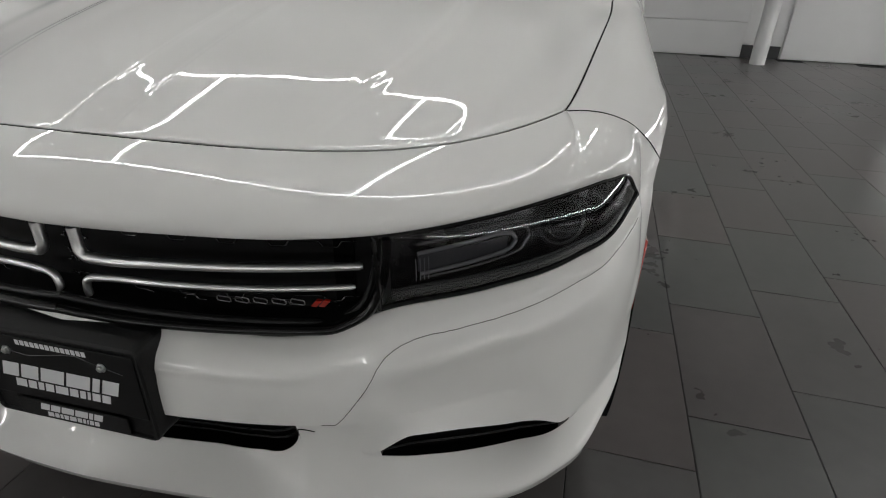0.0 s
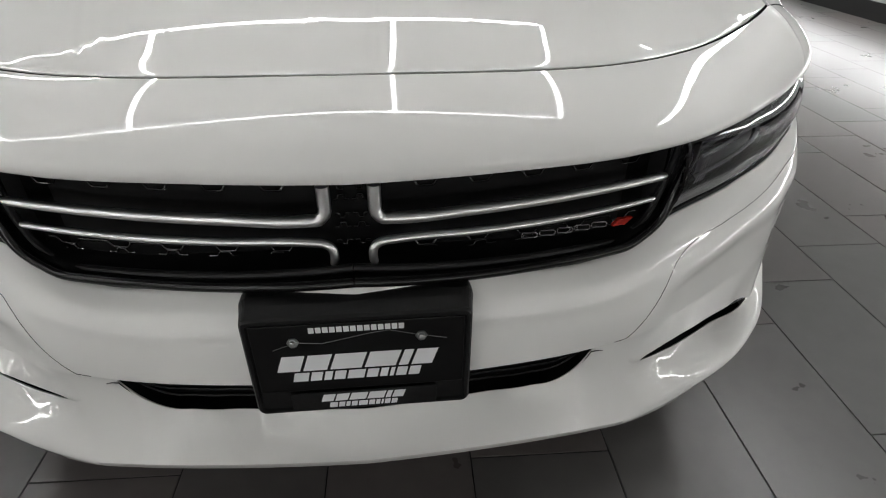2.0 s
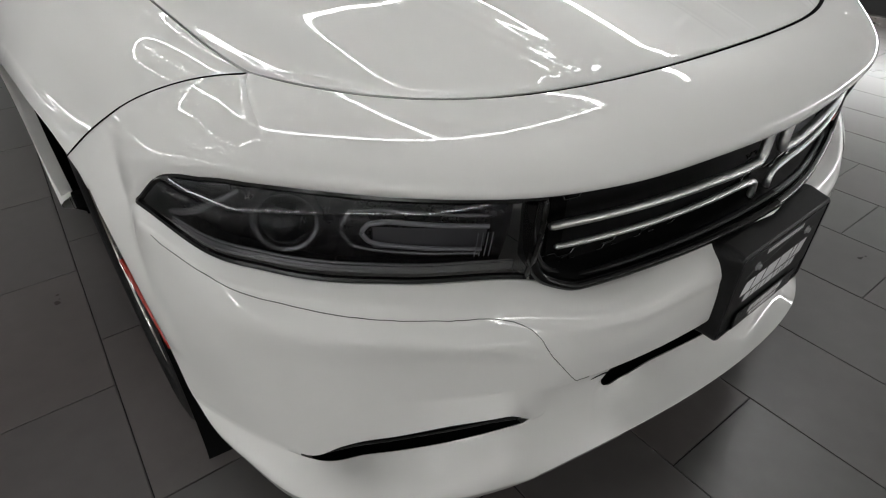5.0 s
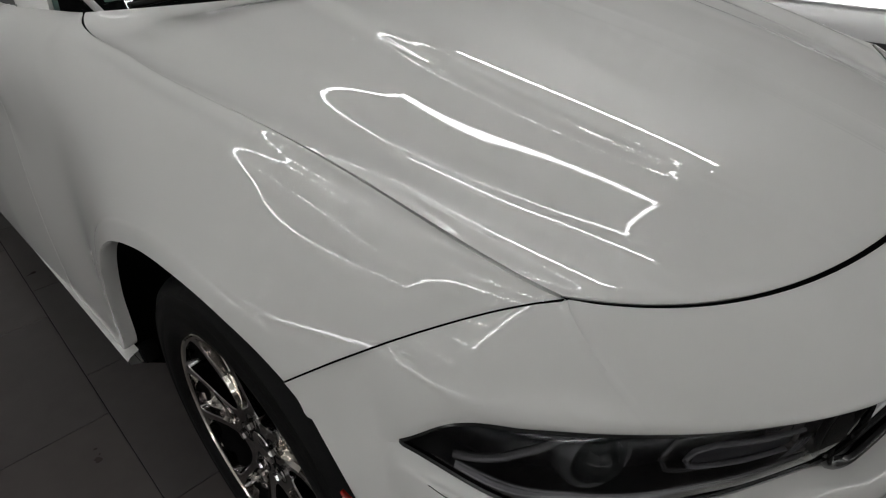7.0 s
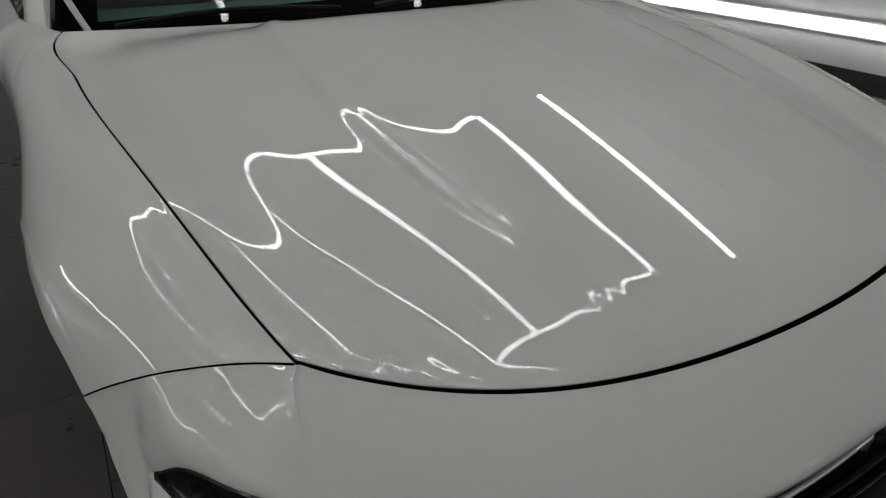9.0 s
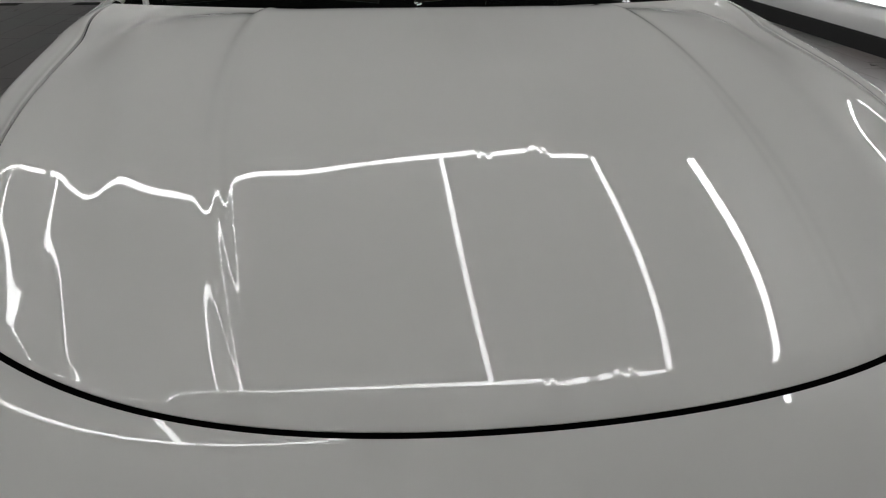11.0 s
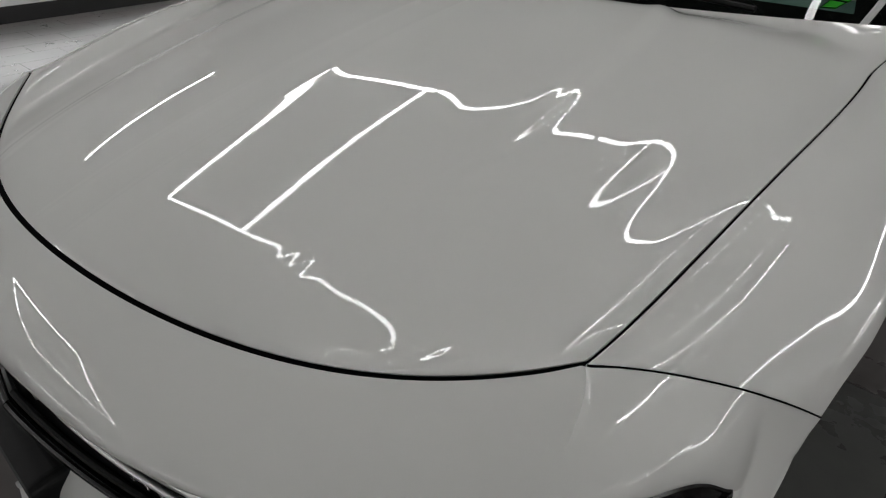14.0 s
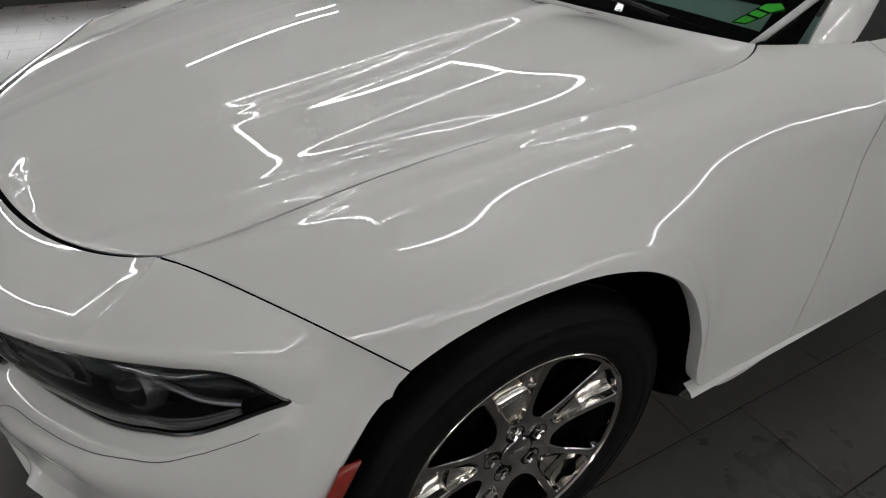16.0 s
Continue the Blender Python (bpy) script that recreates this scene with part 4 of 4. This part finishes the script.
for m in (np.array([1, 1, 1]), np.array([-1, 1, 1])):
    lamp = part("headlight", finish(box(bmesh.new(), m * 0 + np.array([min(.55 * m[0], .75 * m[0]), .30, .66]), np.array([max(.55 * m[0], .75 * m[0]), .33, .75]))), GAP, car, "smoked projector headlight with a hooked light guide")
    bm = bmesh.new()
    grid_faces(bm, lens_sheet * m)
    lens = part("lens", finish(bm), LENS, lamp, "clear glossy headlight lens")
    lens.visible_shadow = False
    bm = bmesh.new()
    rim_top, rim_bot = np.stack([lens_sheet[0], back_sheet[0]]), np.stack([lens_sheet[-1], back_sheet[-1]])
    grid_faces(bm, back_sheet * m)
    grid_faces(bm, rim_top * m)
    grid_faces(bm, rim_bot * m)
    part("housing", finish(bm), HOUSING, lamp, "dark grey lamp housing")
    # black edge moulding round the lens
    bm = bmesh.new()
    loop = np.concatenate([lens_sheet[0], lens_sheet[1:-1, -1], lens_sheet[-1][::-1], lens_sheet[-2:0:-1, 0]]) + [0, -.001, 0]
    tube(bm, loop * m, .0042, 6, closed=True)
    part("edge_seal", finish(bm), GLOSS_BLACK, lamp)
    # projector with its ring
    pc = in_lamp([.665], [.47], .038)[0]
    look_dir = np.array([.45, -.88, .12])
    q = Vector(look_dir).to_track_quat("Z", "Y").to_matrix()
    bm = bmesh.new()
    P = np.array([[pc + np.array(q @ Vector((r * math.cos(a), r * math.sin(a), h))) for a in np.linspace(0, 2 * math.pi, 33)] for r, h in ((.0, .024), (.010, .0225), (.019, .0180), (.027, .0095), (.032, .001), (.034, -.006))])
    grid_faces(bm, P * m)
    part("projector_lens", finish(bm), GLASS_DARK, lamp, "dark round projector lens")
    bm = bmesh.new()
    P = np.array([[pc + np.array(q @ Vector((r * math.cos(a), r * math.sin(a), h))) for a in np.linspace(0, 2 * math.pi, 33)] for r, h in ((.034, -.008), (.036, .002), (.040, .004), (.045, -.002), (.048, -.02))])
    grid_faces(bm, P * m)
    part("projector_ring", finish(bm), GUN, lamp, "dark silver projector ring")
    # hooked light guide
    hook = in_lamp(np.interp(np.linspace(0, 1, 60), [0, .36, .46, .52, .58, .66, 1], [.13, .40, .455, .475, .455, .42, .14]), np.interp(np.linspace(0, 1, 60), [0, .36, .46, .52, .58, .66, 1], [.36, .30, .34, .44, .54, .57, .66]), .022)
    bm = bmesh.new()
    tube(bm, hook * m, .0034, 8)
    part("light_guide", finish(bm), GUIDE, lamp, "clear hooked light guide")
    hook2 = in_lamp(np.interp(np.linspace(0, 1, 60), [0, .36, .46, .52, .58, .66, 1], [.13, .42, .50, .53, .50, .44, .14]), np.interp(np.linspace(0, 1, 60), [0, .36, .46, .52, .58, .66, 1], [.26, .20, .24, .44, .63, .68, .76]), .028)
    bm = bmesh.new()
    tube(bm, hook2 * m, .003, 8)
    part("guide_bezel", finish(bm), GUN, lamp, "dark silver bezel round the light guide")
    bm = bmesh.new()
    panel = np.array([in_lamp(np.full(8, u), np.linspace(.38, .64, 8), .026) for u in np.linspace(.13, .44, 10)])
    grid_faces(bm, panel * m)
    part("guide_panel", finish(bm), GUIDE_PANEL, lamp, "grey ribbed panel inside the light guide")
    for k in range(4):
        bm = bmesh.new()
        tube(bm, in_lamp(np.full(6, .125 + .014 * k), np.linspace(.40, .72, 6), .014) * m, .0008, 5)
        part("lens_flute", finish(bm), GUIDE, lamp)
    # stepped reflector lip along the bottom and an outer reflector
    for v, r in ((.86, .0035), (.92, .0035), (.80, .002)):
        bm = bmesh.new()
        tube(bm, in_lamp(np.linspace(.04, .93, 50), np.full(50, v), .012) * m, r, 6)
        part("lower_lip", finish(bm), GUN, lamp, "dark silver lip along the lamp's foot")
    bm = bmesh.new()
    tube(bm, in_lamp(np.linspace(.78, .93, 30), np.interp(np.linspace(0, 1, 30), [0, .5, 1], [.12, .35, .72]), .016) * m, .005, 8)
    part("outer_reflector", finish(bm), GUN, lamp, "dark silver outer reflector strip")

# ------------------------------------------------ plate holder
holder = new("plate_holder")
holder.parent = car
tagged(holder, "black dealer plate in a flared plastic holder")


def rounded_loop(cx, cz, w, h, r, n=6):
    out = []
    for sx, sz, a0 in ((1, 1, 0), (-1, 1, 90), (-1, -1, 180), (1, -1, 270)):
        for a in np.linspace(a0, a0 + 90, n):
            out.append((cx + sx * (w / 2 - r) + r * math.cos(radians(a)), cz + sz * (h / 2 - r) + r * math.sin(radians(a))))
    return np.array(out)


loops = [(.330, .190, .016, -.020, .503), (.330, .190, .016, -.045, .503), (.324, .188, .016, -.060, .501), (.318, .184, .012, -.0815, .4975), (.312, .178, .010, -.0845, .4965), (.304, .170, .008, -.0845, .4965), (.300, .166, .006, -.0805, .4965)]
P = []
for w, h, r, y, cz in loops:
    L = rounded_loop(0.002, cz, w, h, r)
    L = np.concatenate([L, L[:1]])
    P.append(np.stack([L[:, 0], np.full(len(L), y), L[:, 1]], -1))
P.append(np.tile([[.002, -.0805, .4965]], (len(P[0]), 1)))
bm = bmesh.new()
grid_faces(bm, np.array(P))
part("frame", finish(bm), SATIN_BLACK, holder, "black textured plastic holder with flared edges", smooth=False)
bm = bmesh.new()
box(bm, (-.146, -.0835, .450), (.150, -.0806, .576), .0012)
part("plate", bm, PLATE_BLACK, holder, "smooth black plate", smooth=False)
bm = bmesh.new()
box(bm, (-.105, -.087, .410), (.110, -.0846, .447), .001)
part("lower_rail", bm, SATIN_BLACK, holder, smooth=False)
bm = block_letters(bmesh.new(), lambda a, z: (a, -.0839, z), [(-.118, .108, .4905, .520, 6, .010, .88), (-.098, .088, .470, .487, 10, .004, .82)])
part("plate_lettering", finish(bm), WHITE_INK, holder, "row of white letter blocks", smooth=False)
for k in range(14):
    bm = block_letters(bmesh.new(), lambda a, z: (a, -.0839, z), [(-.066 + .0095 * k, -.0584 + .0095 * k, .5605, .5705, 1, 0, 1)])
    part("letter_block", finish(bm), WHITE_INK, holder, smooth=False)
bm = block_letters(bmesh.new(), lambda a, z: (a, -.0874, z), [(-.062, .062, .4285, .443, 6, .005, .88), (-.051, .052, .4155, .4255, 10, .002, .8)])
part("rail_lettering", finish(bm), WHITE_INK, holder, "small row of white letter blocks", smooth=False)
bm = bmesh.new()
tube(bm, [(x, -.0838, z) for x, z in ((-.118, .533), (-.085, .545), (-.05, .541), (.02, .556), (.045, .559), (.075, .550), (.125, .538))], .0006, 5)
part("plate_outline", finish(bm), PLATE_LINE, holder, "thin grey mountain outline")
for sx in (-.089, .089):
    bm = bmesh.new()
    P = np.array([[(sx + r * math.cos(a), y, .546 + r * math.sin(a)) for a in np.linspace(0, 2 * math.pi, 7)] for r, y in ((.0085, -.0836), (.0085, -.0855))] + [[(sx + r * math.cos(a), y, .546 + r * math.sin(a)) for a in np.linspace(0, 2 * math.pi, 7)] for r, y in ((.0058, -.0856), (.0055, -.0895), (.003, -.0902), (0, -.0902))])
    grid_faces(bm, P)
    part("screw", finish(bm), STEEL, holder, "zinc plated hexagon screw", smooth=False)

# ------------------------------------------------ wheels


def wheel(side, start):
    s = side
    cx, cy, cz = s * .808, .818, .368
    hub = new("wheel")
    hub.parent = car
    tagged(hub, "black tyre on a polished split-spoke alloy wheel")
    bm = bmesh.new()
    prof = [(-.10, .250), (-.112, .285), (-.116, .330), (-.105, .352), (-.085, .364), (-.05, .368), (-.048, .361), (-.042, .361), (-.04, .368), (.0, .368), (.002, .361), (.008, .361), (.010, .368), (.05, .367), (.052, .360), (.058, .360), (.060, .366), (.085, .361), (.100, .352), (.108, .338), (.1105, .334), (.1095, .331), (.114, .315), (.1165, .300), (.1150, .297), (.116, .290), (.113, .272), (.104, .257), (.098, .253)]
    lathe(bm, prof, (cx, cy, cz), 96, s)
    part("tyre", finish(bm), RUBBER, hub, "black rubber tyre")
    bm = bmesh.new()
    lathe(bm, [(.092, .2455), (.097, .2482), (.103, .2525), (.101, .2555), (.094, .253)], (cx, cy, cz), 96, s)
    part("rim", finish(bm), ALLOY, hub, "polished rim lip")
    bm = bmesh.new()
    lathe(bm, [(-.09, .246), (.05, .228), (.075, .240), (.091, .2465)], (cx, cy, cz), 64, s)
    part("rim_barrel", finish(bm), LINER, hub, "dark rim barrel")
    bm = bmesh.new()
    lathe(bm, [(.03, .225), (.02, .12), (.028, .115), (.028, .0)], (cx, cy, cz), 48, s)
    part("brake_disc", finish(bm), LINER, hub, "dark brake disc behind the spokes")

    def at(r, ang, depth):
        a = radians(ang)
        return np.array([cx + s * depth, cy + r * math.sin(a), cz + r * math.cos(a)])

    dish = lambda r: .098 - .020 * (1 - (np.asarray(r) / .24)**2)
    R_OUT = .2430
    # radii with close rows at the rounded ends of the openings
    rr = np.concatenate([np.linspace(.040, .086, 6), np.linspace(.088, .104, 12), np.linspace(.108, .221, 24), R_OUT - .016 + .016 * np.sin(np.linspace(.1, math.pi / 2, 12)), [R_OUT, .2465, .2495]])
    last = len(rr) - 4

    def half(knots, width, rc):
        """Half width of an opening at each radius, rounded at its outer corners, closed at both ends."""
        w = np.interp(rr, knots, width, left=0, right=0)
        over = np.clip(rr - (R_OUT - rc), 0, rc)
        w = np.maximum(w - (rc - np.sqrt(np.maximum(rc * rc - over * over, 0))), 0)
        w[last + 1:] = 0
        return w

    gap_w = half([.088, .092, .104, .12, .15, .20, .225, R_OUT], [0, .012, .024, .034, .047, .063, .071, .073], .020)
    pock_w = half([.096, .100, .112, .13, .16, .20, .225, R_OUT], [0, .006, .015, .023, .033, .046, .052, .053], .010)
    for k in range(5):
        a0 = start + 72 * k
        bm = bmesh.new()
        for sg in (-1, 1):
            rows = []
            for r, gw, pw in zip(rr, gap_w, pock_w):
                p, o, d = pw / r, radians(36) - gw / r, .0022 / r
                t = float(dish(r))
                hole_p, hole_o = pw > 0, gw > 0
                cells = [(p, t - (.034 if hole_p else 0)), (p, t - (.002 if hole_p else 0)), (p + (d if hole_p else 0), t)]
                cells += [(p + d + (o - p - 2 * d) * q, t) for q in (.3, .7)]
                cells += [(o - (d if hole_o else 0), t), (o, t - (.002 if hole_o else 0)), (o, t - (.036 if hole_o else 0))]
                rows.append([at(r, a0 + sg * math.degrees(q), z) for q, z in cells])
            grid_faces(bm, np.array(rows))
        bmesh.ops.remove_doubles(bm, verts=bm.verts[:], dist=2e-6)
        part("spoke", finish(bm), ALLOY_GREY, hub, "dark polished split spoke with bevelled edges")
        # polished pocket between the arms, stepping down towards the rim
        bm = bmesh.new()
        rows = []
        for r, pw in zip(rr[8:last + 1], pock_w[8:last + 1]):
            floor_z = float(dish(r)) - np.interp(r, [.096, .125, .158, .163, .20, R_OUT], [.004, .007, .009, .024, .028, .024])
            e = (pw + .001) / r
            rows.append([at(r, a0 + math.degrees(q), z) for q, z in ((-e, floor_z + .010), (-e * .86, floor_z + .002), (-e * .6, floor_z), (0, floor_z), (e * .6, floor_z), (e * .86, floor_z + .002), (e, floor_z + .010))])
        grid_faces(bm, np.array(rows))
        part("pocket", finish(bm), ALLOY, hub, "bright polished pocket between the spoke arms")
        an = a0
        bm = bmesh.new()
        c0 = at(.057, an, 0)
        P = np.array([[c0 + np.array([s * h, r * math.cos(t), r * math.sin(t)]) for t in np.linspace(0, 2 * math.pi, 7)] for r, h in ((.0150, .070), (.0150, .0800), (.0120, .0806), (.0118, .078), (.0118, .0890), (.0095, .0930), (0, .0935))])
        grid_faces(bm, P)
        part("lug_nut", finish(bm), ALLOY_GREY, hub, "dark chrome lug nut", smooth=False)
        # near-flush black disc standing in for the shade of a sunk nut hole
        bm = bmesh.new()
        P = np.array([[c0 + np.array([s * h, r * math.cos(t), r * math.sin(t)]) for t in np.linspace(0, 2 * math.pi, 25)] for r, h in ((.0225, .0785), (.0215, .0802), (.0195, .0802), (.0180, .0792), (.0, .0792))])
        grid_faces(bm, P)
        part("nut_shade", finish(bm), LINER, hub, "black disc for the shaded recess round the nut")
    bm = bmesh.new()
    lathe(bm, [(.05, .085), (.072, .080), (.076, .062), (.070, .050), (.070, .042)], (cx, cy, cz), 48, s)
    part("hub_face", finish(bm), ALLOY_GREY, hub)
    bm = bmesh.new()
    lathe(bm, [(.06, .038), (.0795, .0365), (.0815, .034), (.0805, .031), (.0805, .0)], (cx, cy, cz), 40, s)
    cap_ob = part("centre_cap", finish(bm), ALLOY_GREY, hub, "grey centre cap")
    bm = bmesh.new()
    for k in range(5):
        box(bm, (min(cx + s * .0806, cx + s * .0816), cy - .016 + k * .0066, cz - .003), (max(cx + s * .0806, cx + s * .0816), cy - .0108 + k * .0066, cz + .003))
    part("cap_mark", bm, SILVER_INK, hub, "small silver mark", smooth=False)
    # wheel well
    bm = bmesh.new()
    P = np.array([[(s * x, cy + .02 + .445 * math.cos(a) * q, cz + .47 * math.sin(a) * q) for a in np.linspace(-.12, math.pi + .5, 40)] for x, q in ((.925, .985), (.72, 1.03), (.60, .9), (.58, 0))])
    grid_faces(bm, P)
    part("wheel_liner", finish(bm), LINER, car, "black wheel arch liner")
    bm = bmesh.new()
    box(bm, (min(s * .91, s * .945), 1.20, .365), (max(s * .91, s * .945), 1.228, .41), .006)
    part("liner_tab", bm, LINER, car)
    return hub


# the rear wheels are alike, one wheelbase further back
for hub in (wheel(1, -8), wheel(-1, 20)):
    copy_thing(hub, Matrix.Translation((0, 3.05, 0)))

# ------------------------------------------------ windscreen, cowl and wipers
bm = bmesh.new()
xs = np.linspace(-1, 1, 41)


def screen(v, x):
    """The raked windscreen: v from its foot up, x from -1 to 1."""
    w = .81 - .18 * v
    return np.stack([x * w, 1.375 + .040 * (1 - x * x) + .66 * v - .05 * v * x * x, 1.030 + .006 * (1 - x * x) + .42 * v - .02 * v * v], -1)


grid_faces(bm, np.array([screen(v, xs * 1.0) for v in np.linspace(0, 1, 14)]))
finish(bm)
if sum(fc.normal.z for fc in bm.faces) < 0:
    bmesh.ops.reverse_faces(bm, faces=bm.faces[:])
glass = part("windscreen", bm, SCREEN, car, "raked tinted windscreen")
glass.visible_shadow = False
bm = bmesh.new()
grid_faces(bm, np.array([screen(v, xs) + [0, .010, -.008] for v in np.linspace(-.05, .082, 4)]))
part("frit_band", finish(bm), GAP, car, "black ceramic band at the glass edge")
for m in (1, -1):
    bm = bmesh.new()
    grid_faces(bm, np.array([screen(np.linspace(0, 1, 20), np.full(20, m * x)) + [0, .010, -.008] for x in (.915, .97, 1.022)]))
    part("frit_band", finish(bm), GAP, car)
bm = bmesh.new()
grid_faces(bm, np.array([np.stack([xs * .80, np.full(41, y), np.full(41, z)], -1) for y, z in ((1.44, .99), (1.58, 1.03), (1.95, 1.01), (2.1, .85))]))
part("dashboard", finish(bm), DASH, car, "grey-green dashboard top under the glass")
bm = bmesh.new()
grid_faces(bm, np.array([np.stack([xs * .80, np.full(41, y), np.full(41, z)], -1) for y, z in ((1.29, 1.02), (1.36, 1.015), (1.44, 1.010), (1.44, .9))]))
part("cowl", finish(bm), SATIN_BLACK, car, "black plastic cowl panel")
for x0, x1 in ((.55, -.05), (-.15, -.70)):
    bm = bmesh.new()
    k = np.linspace(0, 1, 20)
    tube(bm, np.stack([x0 + (x1 - x0) * k, 1.392 + .02 * np.sin(k * math.pi), 1.052 + .014 * np.sin(k * math.pi)], -1), .007, 8)
    part("wiper", finish(bm), SATIN_BLACK, car, "black wiper resting at the glass foot")
bm = bmesh.new()
for quad in (((.834, .084), (.871, .089), (.893, .115), (.855, .118)), ((.858, .121), (.897, .118), (.912, .140), (.870, .145)), ((.873, .148), (.915, .143), (.946, .167), (.925, .185), (.885, .172))):
    bm.faces.new([bm.verts.new(screen(np.array([b]), np.array([a]))[0] + [0, .006, -.006]) for a, b in quad])
sticker = part("screen_sticker", finish(bm), GREEN, car, "bright green price sticker inside the glass", smooth=False)
mod = sticker.modifiers.new("thickness", "SOLIDIFY")
mod.thickness = .001
bm = bmesh.new()
for quad in (((.834, .084), (.871, .089), (.893, .115), (.855, .118)), ((.858, .121), (.897, .118), (.912, .140), (.870, .145)), ((.873, .148), (.915, .143), (.946, .167), (.925, .185), (.885, .172))):
    ring = [screen(np.array([b]), np.array([a]))[0] + [0, .005, -.004] for a, b in quad]
    tube(bm, np.array(ring + ring[:1]), .0011, 5)
part("sticker_outline", finish(bm), GAP, sticker, "black outline of the green shapes")

for m in (1, -1):
    bm = bmesh.new()
    k = np.linspace(.015, .95, 24)
    tube(bm, screen(k, m * np.minimum(.926 + .38 * k, 1.03)) + [0, -.002, .003], .0075, 8)
    part("screen_moulding", finish(bm), MOULDING, car, "bright moulding along the windscreen edge")

# ---------------------------------------------------------------- back of the room
for nm, x0, x1, lab in (("door_1", .4, 2.85, "white sectional garage door, closed"), ("door_2", 3.35, R["x1"] - .05, "white flush door, closed")):
    bm = bmesh.new()
    n = 6 if nm == "door_1" else 1
    for k in range(n):
        h = 2.6 / n
        box(bm, (x0, R["y1"] - .05, .012 + k * h), (x1, R["y1"], .012 + (k + 1) * h - .006), .004)
    structure(nm, bm, WALL_WHITE, lab, "door")
bm = bmesh.new()
tube(bm, [(2.95, R["y1"] - .55, z) for z in (0, .8, 1.6, R["h"] - .005)], .09, 24, up=(0, 1, 0))
structure("column_1", finish(bm), WALL_WHITE, "round white painted steel column", "column", smooth=True)
structure("baseboard_north", box(bmesh.new(), (2.86, R["y1"] - .02, 0), (3.33, R["y1"], .16)), BASE_DARK, "dark plastic baseboard along the wall", "baseboard")

# ---------------------------------------------------------------- floor tiles, each a piece of its own
TW, TL, TURN = .316, .598, radians(1.8)


def tile_mesh(seed):
    g = .0017
    bm = bmesh.new()
    box(bm, (g, g, -.0035), (TW - g, TL - g, 0), .0012)
    me = bpy.data.meshes.new("tile")
    bm.to_mesh(me)
    bm.free()
    me.materials.append(TILE)
    return me


shared = tile_mesh(0)
rest = bmesh.new()
rot = Matrix.Rotation(-TURN, 4, "Z")
for i in range(-24, 22):
    shift = (.475 + .2 * (i - 3)) % TL
    for j in range(-14, 18):
        ox, oy = 1.168 + (i - 3) * TW - TW, j * TL + shift - .0
        c = rot @ Vector((ox + TW / 2 - 1.168, oy + TL / 2 - .5, 0)) + Vector((1.168, .5, 0))
        if not (R["x0"] < c.x < R["x1"] and R["y0"] < c.y < R["y1"]):
            continue
        M = Matrix.Translation((1.168, .5, 0)) @ rot @ Matrix.Translation((ox - 1.168, oy - .5, 0))
        near = -2.1 < c.x < 2.7 and -.7 < c.y < 3.3
        if near and not (abs(c.x) < .55 and c.y > .6):
            t = new("tile", shared)
            t.parent = floor
            t.matrix_basis = M
        else:
            g = .0017
            q = [rest.verts.new(M @ Vector(p)) for p in ((g, g, 0), (TW - g, g, 0), (TW - g, TL - g, 0), (g, TL - g, 0))]
            rest.faces.new(q)
rest_ob = part("tile_field", rest, TILE_FAR, floor, smooth=False)
tagged(rest_ob, kind="stuff")
